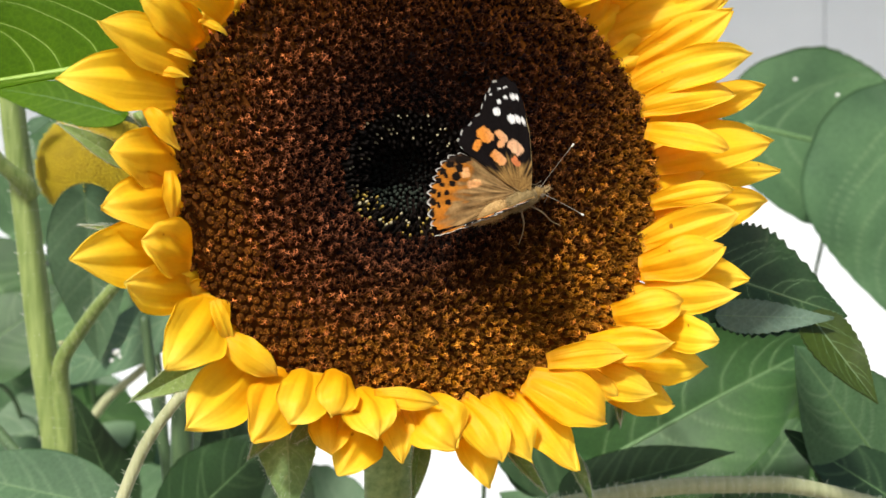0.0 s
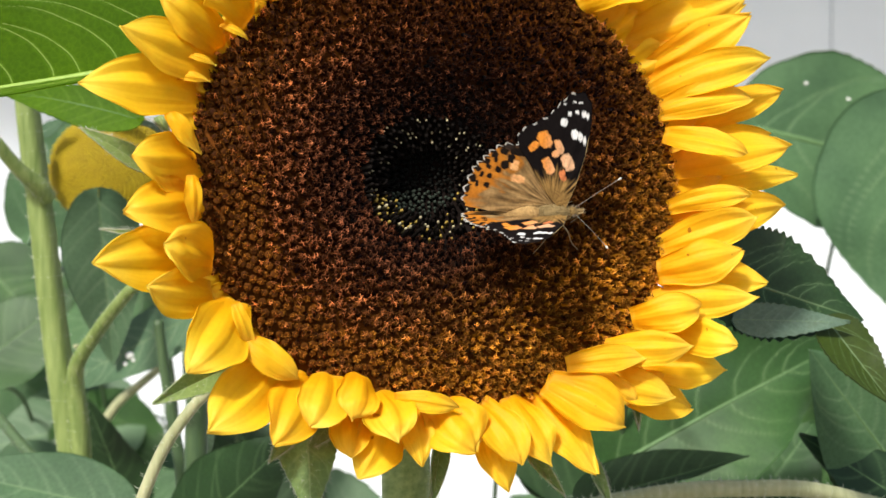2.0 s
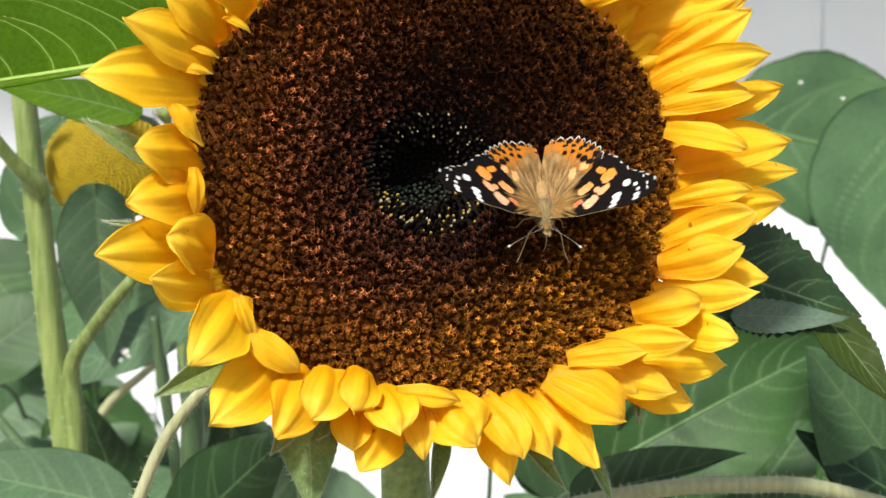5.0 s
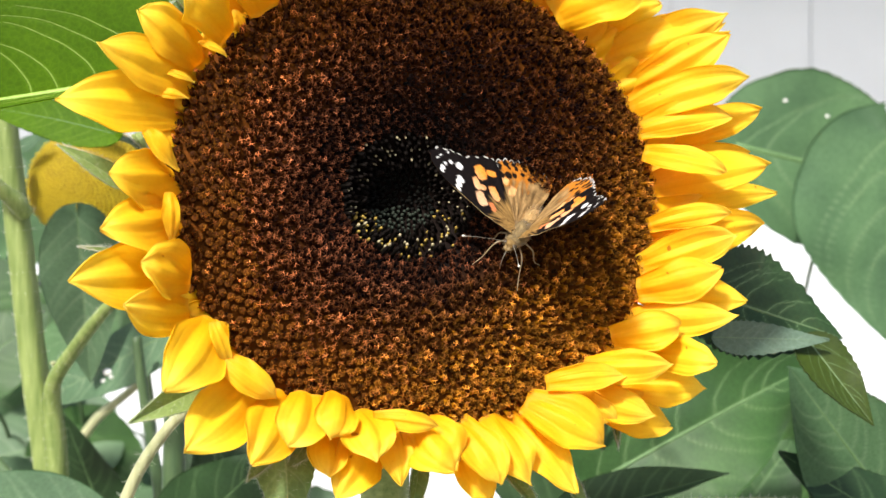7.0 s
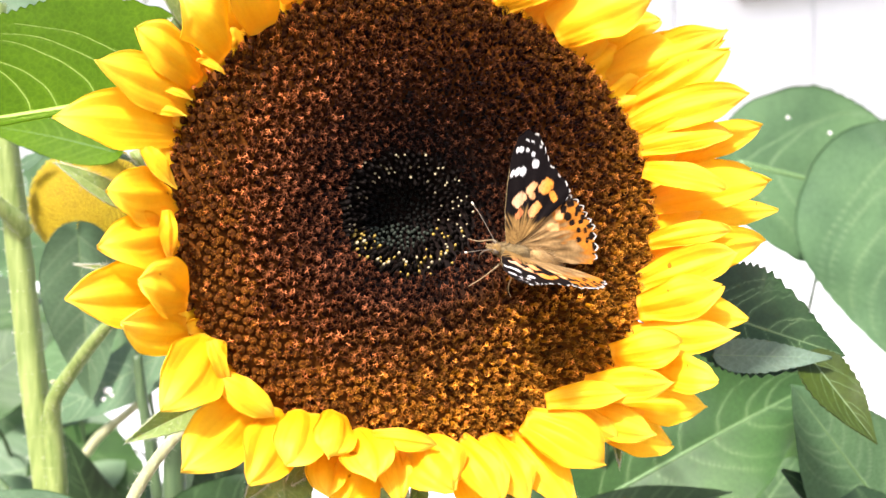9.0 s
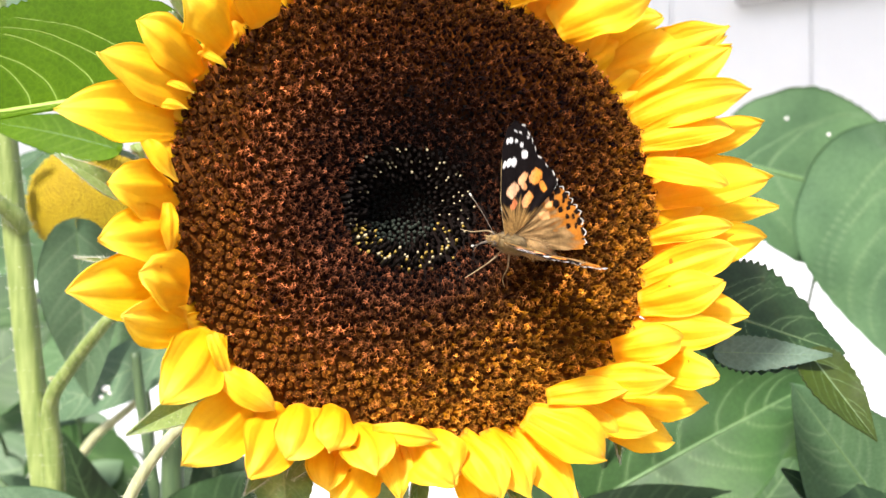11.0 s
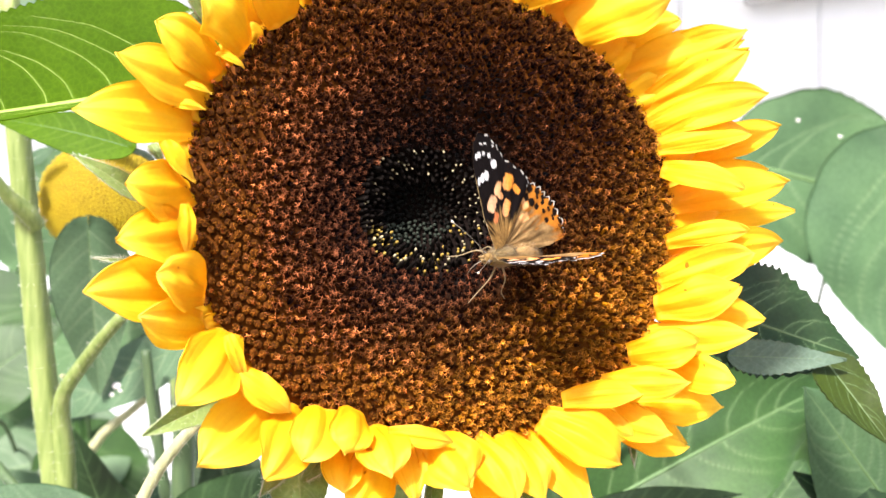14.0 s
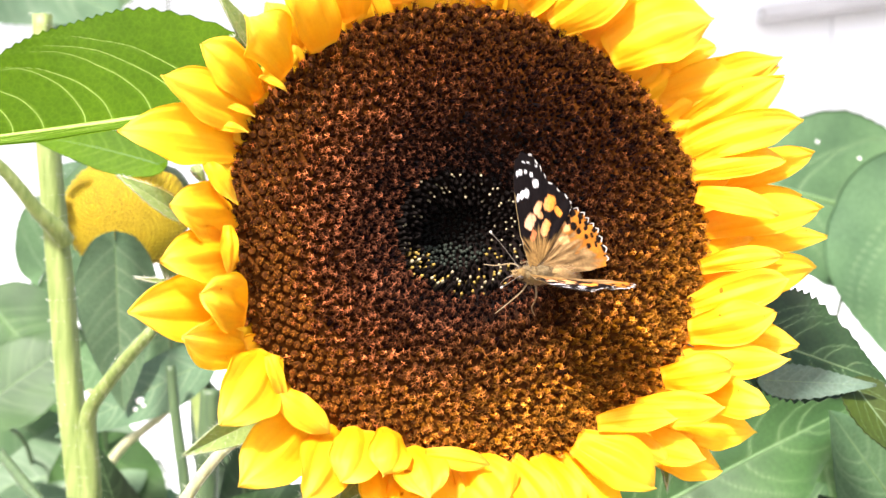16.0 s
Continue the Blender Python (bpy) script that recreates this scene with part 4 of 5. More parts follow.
leaf((0.0716, 0.372, 1.3978), (0.1164, 0.372, 1.3833), (0.1, -1, 0.45), 0.036, LEAF_DARK, "dark green leaf with a saw-toothed edge and pale veins", seed=73, teeth=0.10, heart=0.1, fold=10, ribs=0.8, rib_mat=RIB_DARK, arc=(0.36, 1.5))
leaf((0.0761, 0.362, 1.384), (0.1086, 0.36, 1.3833), (0.0, -1, 0.3), 0.0100, LEAF_BACK, "paler underside of a turned leaf edge", stalk=(), seed=74, teeth=0.12, heart=0.0)
leaf((0.1033, 0.366, 1.3846), (0.1193, 0.355, 1.3603), (0.25, -1, 0.4), 0.0165, LEAF_OLIVE, "dark olive-green pointed leaf tip, folded along its rib", stalk=(), seed=75, teeth=0.08, heart=0.0, fold=8, ribs=0.9, rib_mat=RIB_DARK, arc=(0.5, 1.3), veins=5)
leaf((0.0608, 0.5, 1.3187), (0.1573, 0.52, 1.366), (0.0, -1, 0.35), 0.065, LEAF, "broad green leaf with pale veins", seed=76, teeth=0.02, fold=8, wave=0.09, droop=0.25, ribs=0.7, arc=(0.36, 1.5))
leaf((0.1602, 0.44, 1.3157), (0.1146, 0.42, 1.371), (0.1, -1, 0.3), 0.050, LEAF_BLUE, "grey-green leaf with pale veins", seed=77, teeth=0.02, ribs=0.8, arc=(0.36, 1.5))
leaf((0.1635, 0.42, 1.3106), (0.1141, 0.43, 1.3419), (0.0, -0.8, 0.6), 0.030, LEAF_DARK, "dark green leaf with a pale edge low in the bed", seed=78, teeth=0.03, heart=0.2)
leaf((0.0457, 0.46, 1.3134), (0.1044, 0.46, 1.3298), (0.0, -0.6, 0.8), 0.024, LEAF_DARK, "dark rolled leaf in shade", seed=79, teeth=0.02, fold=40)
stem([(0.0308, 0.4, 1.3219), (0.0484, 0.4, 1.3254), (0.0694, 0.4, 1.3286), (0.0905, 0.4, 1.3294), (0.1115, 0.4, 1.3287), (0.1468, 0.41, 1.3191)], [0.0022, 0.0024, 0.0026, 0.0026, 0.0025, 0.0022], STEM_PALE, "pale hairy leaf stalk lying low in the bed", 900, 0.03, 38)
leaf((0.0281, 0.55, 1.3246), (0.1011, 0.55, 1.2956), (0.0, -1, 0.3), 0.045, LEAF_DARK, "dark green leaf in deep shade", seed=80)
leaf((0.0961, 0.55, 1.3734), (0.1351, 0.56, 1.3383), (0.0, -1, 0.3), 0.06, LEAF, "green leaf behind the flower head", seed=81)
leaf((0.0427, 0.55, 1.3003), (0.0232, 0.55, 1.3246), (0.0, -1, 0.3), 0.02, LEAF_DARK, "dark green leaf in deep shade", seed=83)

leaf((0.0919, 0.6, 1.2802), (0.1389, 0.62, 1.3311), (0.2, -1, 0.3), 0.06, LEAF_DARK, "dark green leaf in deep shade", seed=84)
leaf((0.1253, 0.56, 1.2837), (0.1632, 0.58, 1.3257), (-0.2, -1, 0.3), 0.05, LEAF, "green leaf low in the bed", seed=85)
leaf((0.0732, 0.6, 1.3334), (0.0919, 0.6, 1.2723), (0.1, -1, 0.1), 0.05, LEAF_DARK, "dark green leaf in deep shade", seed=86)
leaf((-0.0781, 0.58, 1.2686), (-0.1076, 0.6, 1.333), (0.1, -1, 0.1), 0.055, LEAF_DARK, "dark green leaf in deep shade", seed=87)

# leaves farther back in the bed


def build_back_leaves():
    rng = np.random.default_rng(9)
    spots = [(-0.2654, 0.8, 1.3588), (-0.2859, 0.85, 1.3106), (-0.2546, 0.8, 1.2876), (-0.2154, 0.8, 1.258), (-0.2025, 0.85, 1.250), (-0.225, 0.75, 1.2482), (-0.1369, 0.8, 1.2522), (-0.1506, 0.7, 1.2495), (-0.0948, 0.75, 1.2385), (0.1658, 0.8, 1.2885), (0.2141, 0.85, 1.3041), (0.1044, 0.7, 1.2594), (0.2371, 0.8, 1.2744), (0.072, 0.75, 1.2355), (0.1449, 0.7, 1.2501), (0.2065, 0.85, 1.3419)]
    for k, p in enumerate(spots):
        a = rng.uniform(0, 6.28)
        d = np.array((math.cos(a), rng.uniform(-0.3, 0.3), math.sin(a) * 0.6 - 0.3))
        d *= 0.045 / np.linalg.norm(d)
        leaf(tuple(np.array(p) - d), tuple(np.array(p) + d), (rng.uniform(-0.3, 0.3), -1, rng.uniform(0.2, 0.7)), rng.uniform(0.06, 0.08), stalk_r=0.0012, mat=(LEAF, LEAF_BLUE, LEAF_GREY)[k % 3], label=("green leaf farther back in the bed", "blue-green leaf farther back in the bed", "grey-green leaf farther back in the bed")[k % 3], seed=200 + k)


build_back_leaves()

# ---- the butterfly: x to its head, y to its left, z up from its back; mm ----
FORE_LINE = [(3.2, -0.5), (4.6, 4.9), (5.3, 9.0), (5.9, 14.5), (5.8, 21.0), (5.0, 24.5), (3.2, 26.4), (0.6, 26.2), (-1.4, 24.3), (-2.8, 22.4), (-4.2, 20.3), (-6.7, 18.6), (-9.4, 16.7), (-10.6, 14.8), (-9.9, 12.6), (-6.9, 8.9), (-2.2, 3.0), (1.4, -0.5)]
HIND_LINE = [(1.5, 0.4), (-2.2, 5.0), (-5.2, 10.8), (-8.0, 14.0), (-10.9, 14.4), (-13.2, 13.6), (-15.0, 12.3), (-16.4, 10.8), (-18.0, 9.6), (-19.1, 7.5), (-20.3, 4.8), (-20.9, 2.0), (-19.4, 0.1), (-12.8, -1.2), (-5.1, -1.4), (1.4, -1.1)]
FORE_ROOT, HIND_ROOT = (2.4, 0.3), (0.6, -0.3)
# patches of colour: middle, half sizes, turn
FORE_WHITE = [(2.5, 16.8, 0.75, 1.1, 14), (3.9, 16.4, 0.55, 1.05, 14), (5.0, 15.7, 0.36, 0.85, 14), (-0.4, 19.2, 0.82, 0.9, 0), (0.6, 21.3, 0.45, 0.5, 0), (2.3, 21.9, 0.42, 0.4, 0), (3.9, 21.6, 0.55, 0.65, 10), (4.8, 21.3, 0.36, 0.62, 10), (1.2, 24.0, 0.5, 0.18, 0), (2.8, 24.1, 0.45, 0.16, 0), (-0.9, 23.3, 0.34, 0.16, 30)]
FORE_ORANGE = [(-4.2, 14.75, 2.0, 1.45, -57), (-6.5, 12.9, 1.35, 0.85, 55), (-0.56, 13.55, 1.75, 0.85, -57), (-1.15, 11.8, 0.75, 0.85, -57), (1.95, 10.2, 2.0, 1.25, -57), (-2.4, 8.9, 2.0, 1.1, -57)]
FORE_RED = [(1.4, 7.1, 1.25, 0.85, -57)]
FORE_BLACK = [(2.8, 7.45, 0.95, 0.95, -19)]
HIND_ORANGE = [(-9.0, 9.9, 1.9, 1.9, -39), (-13.4, 9.6, 2.6, 3.6, -30), (-16.0, 6.9, 2.2, 2.6, -10)]
HIND_PALE = [(-8.0, 6.2, 1.6, 0.95, -14), (-8.8, 9.4, 1.0, 1.2, -14)]
HIND_BLACK = [(-11.05, 9.55, 1.0, 1.0, -19), (-12.6, 8.45, 0.75, 0.7, -19), (-14.65, 7.1, 0.62, 0.62, -19), (-15.35, 5.0, 0.68, 0.66, -19), (-9.6, 10.9, 0.85, 1.0, -14), (-11.1, 12.6, 1.05, 0.75, -25), (-13.3, 11.85, 0.85, 0.75, -25), (-15.2, 10.45, 0.8, 0.65, -30), (-17.3, 8.85, 0.85, 0.65, -45), (-18.4, 6.6, 0.7, 0.9, -20), (-19.7, 4.2, 0.55, 0.95, -15), (-13.1, 10.65, 0.5, 0.5, 0), (-14.8, 9.25, 0.65, 0.52, -30), (-16.4, 7.5, 0.45, 0.75, -20), (-17.5, 5.4, 0.38, 0.8, -15), (-7.9, 12.4, 1.9, 0.9, -12)]


def spots_cover(x, y, spots, soft=0.10):
    cover = np.zeros_like(x)
    for cx, cy, rx, ry, ang in spots:
        a = math.radians(ang)
        u, v = (x - cx) * math.cos(a) + (y - cy) * math.sin(a), -(x - cx) * math.sin(a) + (y - cy) * math.cos(a)
        d = (np.abs(u / rx) ** 3 + np.abs(v / ry) ** 3) ** (1 / 3) + 0.10 * np.sin(u * 4 + cx * 7) * np.cos(v * 3.5 + cy * 5)
        cover = np.maximum(cover, np.clip((1 - d) / soft + 0.5, 0, 1))
    return cover[..., None]


def wing_shape(fore, mirror):
    """A wing lying flat, its hinge at the origin; upper side painted, lower side paler."""
    line = smooth_line(FORE_LINE if fore else HIND_LINE, 170)
    rings = 64
    s = np.linspace(0.0, 1, rings) ** 0.85
    rng = np.random.default_rng(3 if fore else 4)
    scallop = 1 + (0.010 if fore else 0.022) * np.sin(np.arange(170) * (0.55 if fore else 0.62)) * (np.hypot(*line.T) > 14)
    root = np.array(FORE_ROOT if fore else HIND_ROOT)
    P2 = root + s[:, None, None] * (line * scallop[:, None] - root)[None]
    x, y = P2[..., 0], P2[..., 1]
    d = np.hypot(x, y)
    ang = np.arctan2(y, x)
    grain = np.array([noise.noise(Vector((a * 14.0, 0.3 * b, 0.0))) for a, b in zip(ang.ravel(), d.ravel())]).reshape(d.shape)
    rim = np.repeat(s[:, None], 170, 1)
    far = np.hypot(*line.T)[None].repeat(rings, 0)
    if fore:
        black, brown, orange = np.array((0.008, 0.006, 0.006)), np.array((0.32, 0.185, 0.06)), np.array((0.76, 0.27, 0.04))
        near = np.clip((8.6 - d + 4 * grain) / 4, 0, 1)[..., None]
        c = black * (1 - near) + brown * (0.75 + 0.5 * grain[..., None]) * near
        pink = np.array((0.76, 0.44, 0.25))
        tint = np.clip((x + 4.5) / 6, 0, 1)[..., None]
        o = orange * (1 - tint) + pink * tint
        k = spots_cover(x, y, FORE_ORANGE)
        c = c * (1 - k) + o * k
        k = spots_cover(x, y, FORE_RED)
        c = c * (1 - k) + np.array((0.60, 0.19, 0.07)) * k
        k = spots_cover(x, y, FORE_BLACK)
        c = c * (1 - k) + black * k
        k = spots_cover(x, y, FORE_WHITE)
        c = c * (1 - k) + np.array((0.82, 0.80, 0.78)) * k
        edge = (rim > 0.975) & (far > 14.5) & (np.sin(np.arange(170) * 0.75)[None] > 0.1) & (np.arange(170)[None] > 62) & (np.arange(170)[None] < 140)
        costa = (rim > 0.95) & (np.arange(170)[None] < 34)
        c = np.where(costa[..., None], np.array((0.30, 0.22, 0.10)), c)
    else:
        black, brown, orange = np.array((0.012, 0.008, 0.006)), np.array((0.31, 0.19, 0.078)), np.array((0.48, 0.17, 0.02))
        near = np.clip((16.2 - d + 4 * grain) / 4 + np.clip((4.4 - y + 2 * grain) / 1.8, 0, 1), 0, 1)[..., None]
        lead = np.clip((y + 0.45 * x - 6.6) / 2, 0, 1)[..., None] * (1 - near)
        c = orange * (1 - near) + brown * (0.8 + 0.6 * grain[..., None]) * near
        c = c * (1 - lead) + np.array((0.03, 0.02, 0.015)) * lead
        k = spots_cover(x, y, HIND_ORANGE, 0.5)
        c = c * (1 - k) + (orange * (0.7 + 0.3 * (1 - near)) * k + 0)
        k = spots_cover(x, y, HIND_PALE, 0.3)
        c = c * (1 - k) + np.array((0.78, 0.40, 0.16)) * k
        k = spots_cover(x, y, HIND_BLACK)
        c = c * (1 - k) + black * k
        dark = ((rim > 0.955) & (far > 15) & (y > 2.5) & (np.sin(np.arange(170) * 0.62 + 1.0)[None] > -0.2))[..., None]
        c = np.where(dark, black, c)
        edge = (rim > 0.986) & (far > 14) & (y > 1.5) & (np.sin(np.arange(170) * 0.62)[None] > -0.6)
    c = np.where(edge[..., None], np.array((0.52, 0.50, 0.46)), c)
    vein = np.sin(ang * (26 if fore else 22))
    c = c * (1 - 0.25 * (np.abs(vein) < 0.10)[..., None])
    z = 0.10 * np.sin(ang * 24) * np.clip(d / 8, 0, 1) + 0.018 * (d ** 1.5) * 0.25 + (0.0 if fore else -0.45)
    P = np.stack([x, y, z + 0.035 * np.sin(d * 0.5)], -1)
    mott = np.array([noise.noise(Vector((a * 0.35, b * 0.35, 5.0))) for a, b in zip(x.ravel(), y.ravel())]).reshape(x.shape)[..., None]
    cell = np.array([noise.noise(Vector((a * 2.6, b * 0.62, 2.0))) for a, b in zip(ang.ravel() * 3.0, d.ravel())]).reshape(d.shape)[..., None]
    under = np.array((0.62, 0.44, 0.22)) * (1 + 0.7 * mott)
    under = np.where(cell > 0.12, np.array((0.10, 0.05, 0.022)), under)
    under = np.where(cell < -0.28, np.array((0.78, 0.70, 0.52)), under)
    band = ((rim > 0.86) & (rim < 0.93) & (far > 13))[..., None]
    under = np.where(band, np.array((0.13, 0.085, 0.05)), under)
    if fore:
        tipped = np.clip((d - 11.5) / 1.5, 0, 1)[..., None]
        under = under * (1 - tipped) + np.array((0.05, 0.032, 0.022)) * tipped
    if fore:
        k = spots_cover(x, y, FORE_ORANGE)
        under = under * (1 - k) + np.array((0.62, 0.24, 0.08)) * k
        k = spots_cover(x, y, FORE_WHITE)
        under = under * (1 - k) + np.array((0.8, 0.76, 0.7)) * k
    under = np.where(edge[..., None], np.array((0.75, 0.73, 0.70)), under)
    verts, faces = sheet(P, 0.12)
    cols = np.concatenate([c.reshape(-1, 3), np.clip(under, 0.02, 1).reshape(-1, 3)])
    n = np.cross(P[20, 40] - P[10, 40], P[20, 60] - P[20, 40])
    if n[2] < 0:      # the first layer must be the upper one
        verts[len(verts) // 2:, 2] -= 0.24
    if mirror:
        verts = verts * (1, -1, 1)
        faces = [tuple(reversed(f)) for f in faces]
    return verts / 1000, faces, cols


def fuzzy(v, f, colour, amount, length, seed, lean=(-0.6, 0, 0.1)):
    """A solid with a coat of short hair: vertices, faces, colours."""
    rng = np.random.default_rng(seed)
    centre = v.mean(0)
    ids = rng.integers(0, len(v), amount)
    p = v[ids] + rng.normal(0, 0.15, (amount, 3))
    n = p - centre
    n /= np.linalg.norm(n, axis=1, keepdims=True) + 1e-9
    hv, hf = hairs(p, n + np.array(lean), length, 0.045, seed)
    body = np.array(colour) * rng.uniform(0.75, 1.15, (len(v), 1))
    coat = np.repeat(np.array(colour) * rng.uniform(0.8, 1.35, (amount, 1)), 4, 0)
    allv, allf = join([(v, f), (hv, hf)])
    return allv / 1000, allf, np.concatenate([body, coat])


def build_butterfly():
    fly = holder("butterfly", FLOWER, "painted butterfly with orange, black and white wings on the flower's disc", "butterfly")
    v, f = ball((0, 0, 0.2), (5.0, 2.35, 2.2), 16, 20)
    v, f, c = fuzzy(v, f, (0.24, 0.17, 0.075), 2600, 1.1, 1, (-1.9, 0, 0.2))
    part_mesh("thorax", to_mesh("thorax", v, f, FUR, c), fly, "furry grey-brown thorax")
    line = smooth_line([(-3, 0, 0.2), (-6, 0, 0.1), (-10, 0, -0.5), (-13.5, 0, -1.2)], 26)
    v, f = tube(line, [1.6, 2.1, 2.2, 1.9, 1.2, 0.3], 16, 40)
    v = np.array(v)
    v[:, 2] *= 1.0
    seg = 1 + 0.05 * np.sin(v[:, 0] * 4.2)
    v[:, 1] *= seg
    v2, f2, c = fuzzy(v, f, (0.42, 0.27, 0.11), 1400, 1.2, 2, (-1.2, 0, 0.3))
    part_mesh("abdomen", to_mesh("abdomen", v2, f2, FUR, c), fly, "banded orange-brown abdomen")
    v, f = ball((4.7, 0, 0.3), (1.35, 1.5, 1.3), 12, 16)
    v, f, c = fuzzy(v, f, (0.20, 0.125, 0.045), 300, 0.55, 3, (0.3, 0, 0.2))
    head = part_mesh("head", to_mesh("head", v, f, FUR, c), fly, "furry brown head")
    eye = plain_material("insect_eye", (0.10, 0.07, 0.04), 0.2, (0.04, 0.03, 0.02), 2000)
    for s in (-1, 1):
        v, f = ball((5.1, 1.15 * s, 0.45), (0.8, 0.6, 0.85), 10, 14)
        part_mesh("eye", to_mesh("eye", v / 1000, f, eye), head, "brown compound eye")
        v, f = tube([(5.4, 0.35 * s, -0.1), (6.5, 0.4 * s, 0.3), (7.4, 0.35 * s, 0.8)], [0.35, 0.4, 0.12], 8, 10)
        v, f, c = fuzzy(v, f, (0.34, 0.23, 0.10), 60, 0.5, 4, (0.6, 0, 0))
        part_mesh("palp", to_mesh("palp", v, f, FUR, c), head, "furry pointed palp")
    dusk = plain_material("antenna_brown", (0.22, 0.19, 0.15), 0.5, (0.14, 0.12, 0.09), 3000)
    pale = plain_material("antenna_tip", (0.70, 0.68, 0.6), 0.5, (0.5, 0.47, 0.4), 3000)
    for root, end in ((np.array((5.2, 0.6, 1.0)), np.array((15.9, 5.8, 6.0))), (np.array((5.2, -0.6, 1.0)), np.array((11.9, -9.7, 1.8)))):
        way = end - root
        v, f = tube([root, root + 0.34 * way + (0, 0, 0.3), root + 0.7 * way + (0, 0, 0.3), root + 0.94 * way], [0.08, 0.06, 0.06, 0.12], 8, 24)
        a = part_mesh("antenna", to_mesh("antenna", v / 1000, f, dusk), fly, "thin ringed antenna with a white-tipped club")
        v, f = tube([root + k * way for k in (0.93, 0.96, 0.99, 1.01)], [0.10, 0.26, 0.28, 0.08], 10, 12)
        part_mesh("club", to_mesh("club", v / 1000, f, pale), a, "pale club of the antenna")
    v, f = tube([(5.9, 0, -0.6), (6.8, 0, -2.2), (6.6, 0, -4.5), (5.6, 0, -7.0)], [0.16, 0.13, 0.11, 0.08], 8, 20)
    part_mesh("proboscis", to_mesh("proboscis", v / 1000, f, dusk), fly, "thin dark sucking tube")
    skin = plain_material("leg_tan", (0.30, 0.23, 0.13), 0.5, (0.20, 0.14, 0.07), 2000)
    for s in (-1, 1):
        for feet in ([(1.5, 1.2, -1.5), (3.8, 3.6, -2.6), (5.4, 5.0, -7.0), (7.2, 6.2, -9.2)], [(-0.5, 1.3, -1.6), (-1.0, 4.4, -3.2), (-2.2, 5.6, -7.0), (-3.8, 7.0, -8.6)]):
            pts = [(x, y * s, z) for x, y, z in feet]
            v, f = tube(pts, [0.24, 0.19, 0.13, 0.09], 8, 26)
            part_mesh("leg", to_mesh("leg", v / 1000, f, skin), fly, "thin tan leg")
    wings = {}
    for side, mirror in (("left", False), ("right", True)):
        for kind in ("fore", "hind"):
            v, f, c = wing_shape(kind == "fore", mirror)
            what = "orange and black forewing with white spots near its tip" if kind == "fore" else "brown and orange hindwing with black spots and a white scalloped edge"
            wings[side, kind] = part_mesh(kind + "wing", to_mesh(kind + "wing", v, f, WING, c), fly, what)
    return fly, wings


BUTTERFLY, WINGS = build_butterfly()

# ---- the wasp that flies past ----


def build_wasp():
    w = holder("wasp", Matrix.Translation((0.3, 0.42, 1.7)), "small black and yellow striped wasp in flight", "wasp")
    black, yellow = np.array((0.02, 0.018, 0.015)), np.array((0.50, 0.42, 0.16))

    def banded(v, f, bands):
        t = np.clip(np.sin(v[:, 0] * bands) * 4, 0, 1)[:, None]
        return to_mesh("shell", v / 1000, f, SHELL, black * (1 - t) + yellow * t)

    v, f = ball((3.2, 0, -0.1), (0.8, 1.1, 1.0), 10, 14)
    part_mesh("head", banded(v, f, 3.0), w, "black wasp head")
    v, f = ball((1.0, 0, 0.1), (1.5, 1.2, 1.25), 12, 16)
    part_mesh("thorax", banded(v, f, 2.6), w, "black thorax with pale marks")
    v, f = tube([(-0.4, 0, -0.1), (-1.0, 0, -0.3), (-2.6, 0, -0.5), (-4.6, 0, -1.0), (-5.6, 0, -1.5)], [0.3, 0.5, 1.2, 1.1, 0.15], 14, 40)
    part_mesh("abdomen", banded(v, f, 4.4), w, "black and pale yellow banded abdomen")
    clear, nt, b = material("insect_wing", 0.2)
    b.inputs["Base Color"].default_value = (0.6, 0.6, 0.6, 1)
    b.inputs["Alpha"].default_value = 0.25
    for s in (-1, 1):
        P = np.zeros((12, 6, 3))
        for i in range(12):
            for j in range(6):
                a = i / 11
                P[i, j] = (0.8 - a * 3.4 + (j / 5 - 0.5) * (0.4 + 1.8 * math.sin(math.pi * min(1, a * 0.9 + 0.1))), s * (0.8 + a * 3.2), 1.0 + a * 5.2)
        v, f = sheet(P, 0.03)
        part_mesh("wing", to_mesh("wing", v / 1000, f, clear), w, "clear blurred wing")
        v, f = tube([(3.8, 0.4 * s, 0.3), (5.0, 0.9 * s, 0.9), (6.6, 1.3 * s, 1.2)], [0.14, 0.12, 0.14], 6, 12)
        part_mesh("antenna", to_mesh("antenna", v / 1000, f, SHELL, np.tile(black, (len(v), 1))), w, "black antenna")
        for x in (2.0, 1.0, 0.2):
            v, f = tube([(x, 0.7 * s, -0.8), (x - 0.3, 1.3 * s, -1.9), (x - 1.3, 1.5 * s, -3.0)], [0.16, 0.13, 0.08], 6, 10)
            part_mesh("leg", to_mesh("leg", v / 1000, f, SHELL, np.tile(yellow, (len(v), 1))), w, "thin yellow leg")
    return w


WASP = build_wasp()


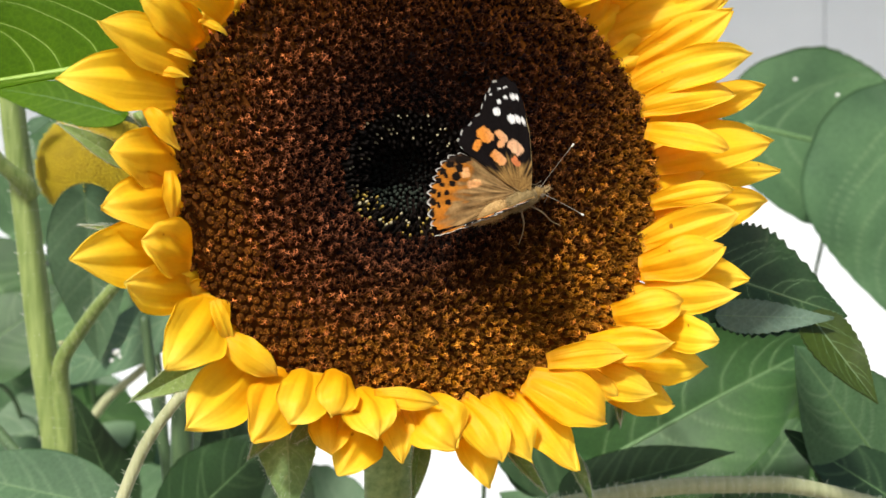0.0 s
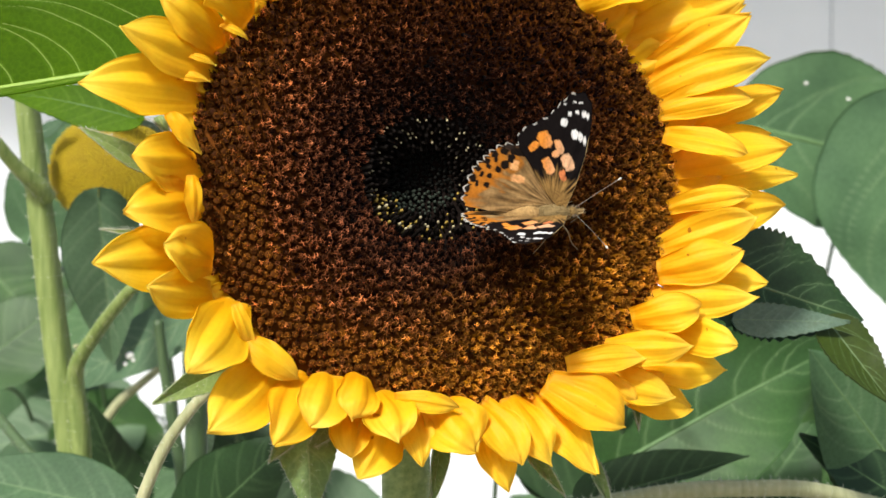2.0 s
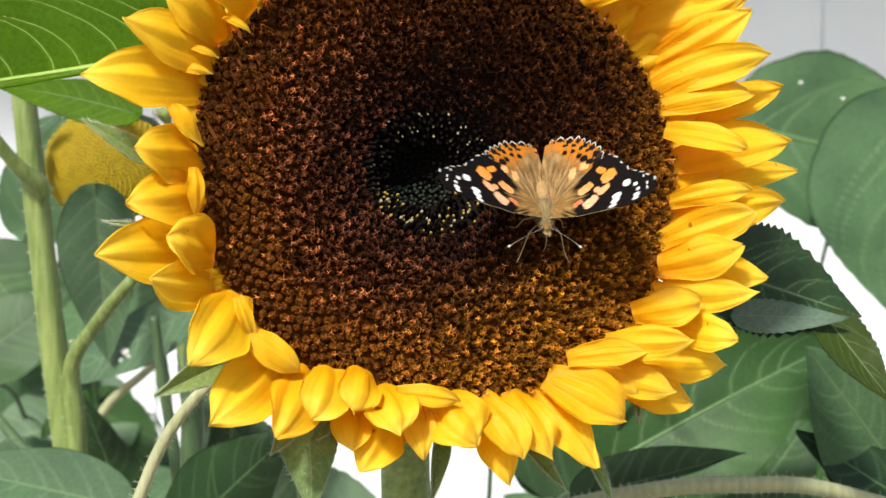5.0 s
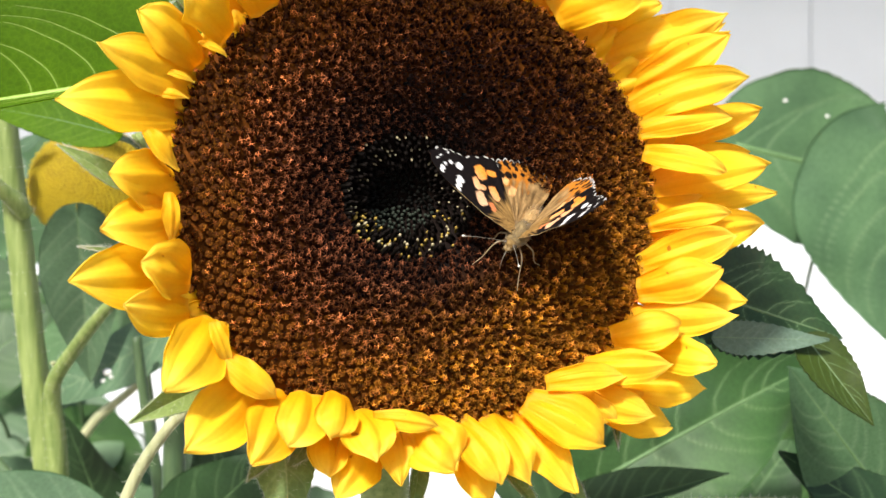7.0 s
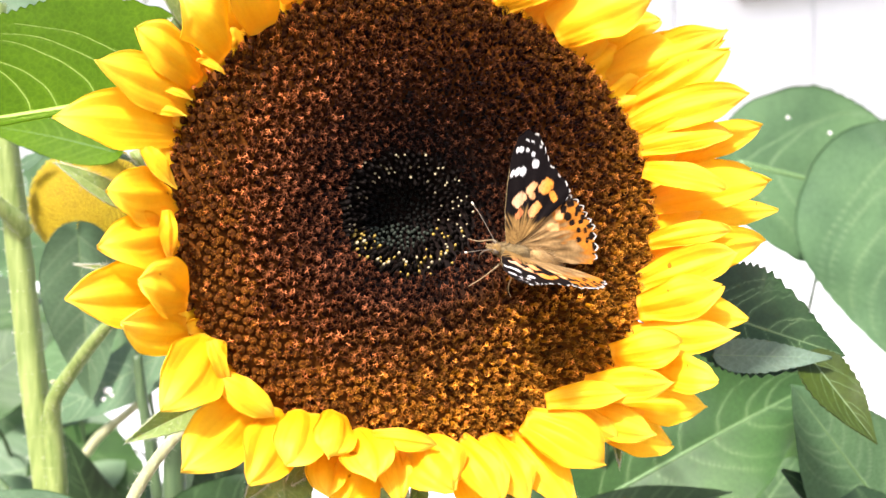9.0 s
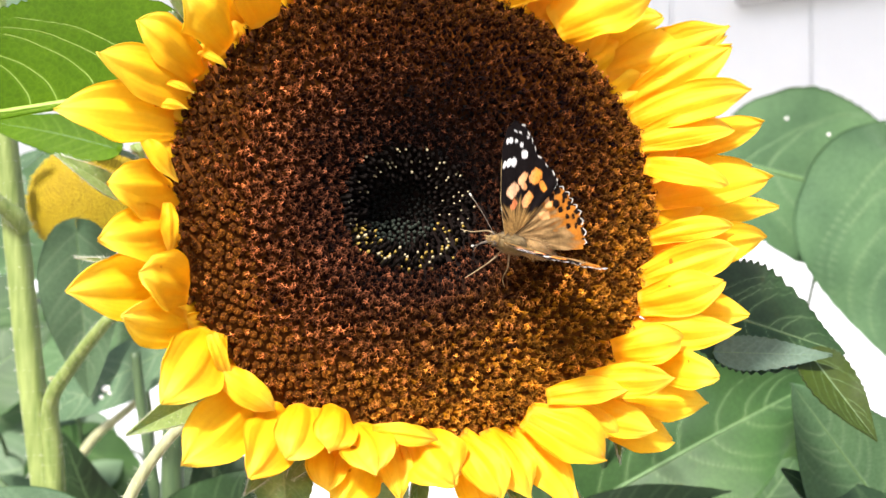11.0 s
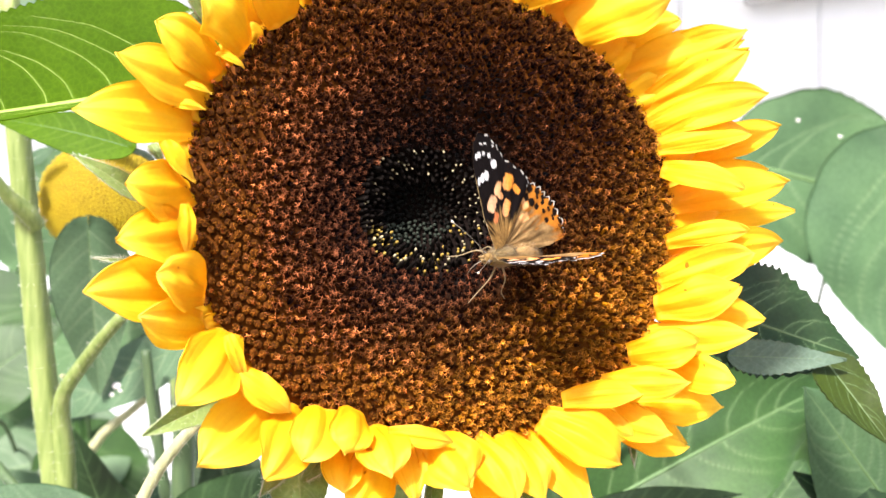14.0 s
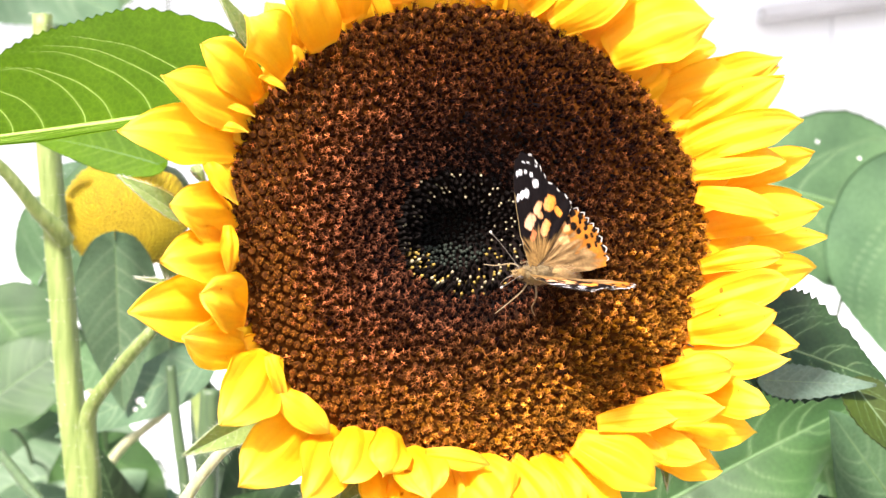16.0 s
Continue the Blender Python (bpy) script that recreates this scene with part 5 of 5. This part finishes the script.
def motions():
    # seconds, place (mm), heading, pitch and roll of the body; then lift, sweep and the hindwing's added sweep, left and right
    rows = [
        (0, 19.6, -8.5, 10.4, 20.6, -17.1, -19.4, 29.1, -7.6, 12, 66.7, 18.5, -11),
        (0.5, 23.9, -10.4, 10.2, 15.4, -7.2, -17.9, 31.2, -7.3, 10.3, 63.4, 10.2, -14.1),
        (1, 24.7, -10.2, 10.4, 12.7, -9.8, -17.8, 29.9, -5.7, 10.1, 61.3, 8.4, -15.7),
        (1.5, 24.4, -10.3, 10.5, 13.9, -8.4, -15.8, 29.9, -6.7, 9.6, 63.7, 9.3, -13.3),
        (2, 22.5, -10.5, 10.4, 1.2, -10.6, -12.2, 28.9, -9.6, 8.7, 54.9, 30.1, -11.8),
        (2.5, 21, -10.6, 10.4, -9.5, 10.5, -5.6, 33.1, -3.9, 7.4, 66.5, 53.1, -7.1),
        (3, 21.5, -11.6, 10.4, -12.6, 12.4, -3.8, 31.3, -5.3, 4.7, 66.5, 53.6, -4.5),
        (4.15, 20.9, -11.7, 10.3, -62.2, -12.9, 7, 32.8, -7.3, 5.8, 43, 27.6, -2),
        (5.3, 20.3, -11.8, 8.3, -111.8, -38.2, 17.8, 34.3, -9.3, 6.9, 19.4, 1.7, 0.5),
        (5.5, 19.7, -11.6, 7.8, -121.5, -35, 19.1, 43.1, -9.5, 8.8, 24.1, 1.2, 0.9),
        (6, 19.7, -10.8, 7.4, -133.6, -28.6, 17.3, 60.1, -5.5, 4.9, 18.8, 1, 1.6),
        (6.5, 19.8, -10.7, 7.4, -134.8, -27.6, 19.4, 58.3, -6.7, 0.9, 15, 0.7, 1.4),
        (7, 20.4, -10.9, 7.6, -136.3, -28.5, 23.2, 56.3, -5.4, -0.8, 16.9, 3.2, -0.8),
        (7.5, 20.2, -10.4, 7.7, -138.1, -29.9, 20.7, 51.3, -7.5, 1.1, 7.9, 3.2, 0.3),
        (8, 20.9, -11.1, 7.8, -132.9, -29.2, 18.7, 54, -9.6, 3.8, 13.6, 2.5, 1.3),
        (8.5, 18.7, -10.3, 8.2, -160.9, -23.5, 22.6, 56.9, -21.2, -2.3, 16.9, -2.3, 2.1),
        (9, 19.2, -11.3, 8.2, -189.6, -9.5, 16.7, 46.9, -16.4, 3.1, 24.2, -0.2, 2.4),
        (9.2, 20.2, -9.3, 8.6, -194.2, -13.1, 15.6, 51.1, -5, -4, 14.9, 0.6, 1.2),
        (11.4, 17.7, -10.5, 8.4, -184.4, -18, 16.2, 56.5, -17.4, -6.2, 17.7, -0.7, 0.6),
        (12, 17.6, -10.2, 8.3, -183, -16.5, 19, 53.4, -10.9, -8.3, 18.5, -0.7, 0.9),
        (12.5, 16.8, -10.5, 8, -180.8, -18.4, 18.4, 55.9, -15.2, -9.5, 25.7, -1.8, 1.6),
        (13, 16.4, -11.1, 7.9, -180, -22.6, 22.3, 62.2, -11.9, -12.3, 27.4, -1.2, -0.4),
        (13.5, 14.2, -11, 7.9, -176.4, -27.4, 21.8, 58.9, -13.5, -13.5, 24.9, -1.4, 0.6),
        (14, 12, -12.7, 7.9, -168.7, -25.5, 18.8, 57.5, -27.7, -11.8, 24.4, -2.1, 1.6),
        (14.5, 12.4, -12.4, 8.3, -166.6, -27.6, 16.5, 57.5, -11.3, -14.7, 15, -0.7, 1),
        (15, 12, -11.4, 8.2, -173.6, -26.4, 17.1, 55, -19, -11, 13, -2.6, 1.4),
        (15.5, 11, -11, 8.3, -176, -19.7, 16.9, 56.6, -15.5, -10.9, 17.4, -1.3, 2.1),
        (16, 11.2, -11.3, 8.2, -176.5, -18.3, 14.6, 58.9, -13.7, -11.4, 14.3, -0.7, 0.5),
    ]
    walk(BUTTERFLY, [(t, FLOWER @ pose(x / 1000, y / 1000, z / 1000, roll, pitch, head)) for t, x, y, z, head, pitch, roll, *_ in rows])
    for (side, kind), wing in WINGS.items():
        s = 1 if side == "left" else -1
        keys = []
        for t, *rest in rows:
            lift, sweep, back = rest[6:9] if side == "left" else rest[9:12]
            sweep += back if kind == "hind" else 0
            keys.append((t, pose(0, 0.0012 * s, 0.0022, s * lift) @ pose(0, 0, 0, 0, 0, s * sweep)))
        walk(wing, keys)
    walk(WASP, [
        (0.0, pose(0.05, 0.70, 2.3, 0, 0, 200)),
        (0.9, pose(0.080, 0.42, 1.545, 0, 15, 190)),
        (1.0, pose(*(0.0883, 0.4, 1.4878), 0, -14, 185)),
        (1.1, pose(*(0.0943, 0.4, 1.4771), 0, -16, 182)),
        (1.2, pose(*(0.1103, 0.4, 1.4725), 0, -20, 180)),
        (1.3, pose(*(0.1212, 0.4, 1.4803), 0, -16, 178)),
        (1.4, pose(*(0.1306, 0.4, 1.4926), 0, -10, 175)),
        (2.2, pose(0.32, 0.5, 1.9, 0, 0, 140)),
        (4.0, pose(1.2, 0.3, 2.6, 0, 0, 90)),
        (16.0, pose(9.0, -6.0, 5.0, 0, 0, 60))])


motions()
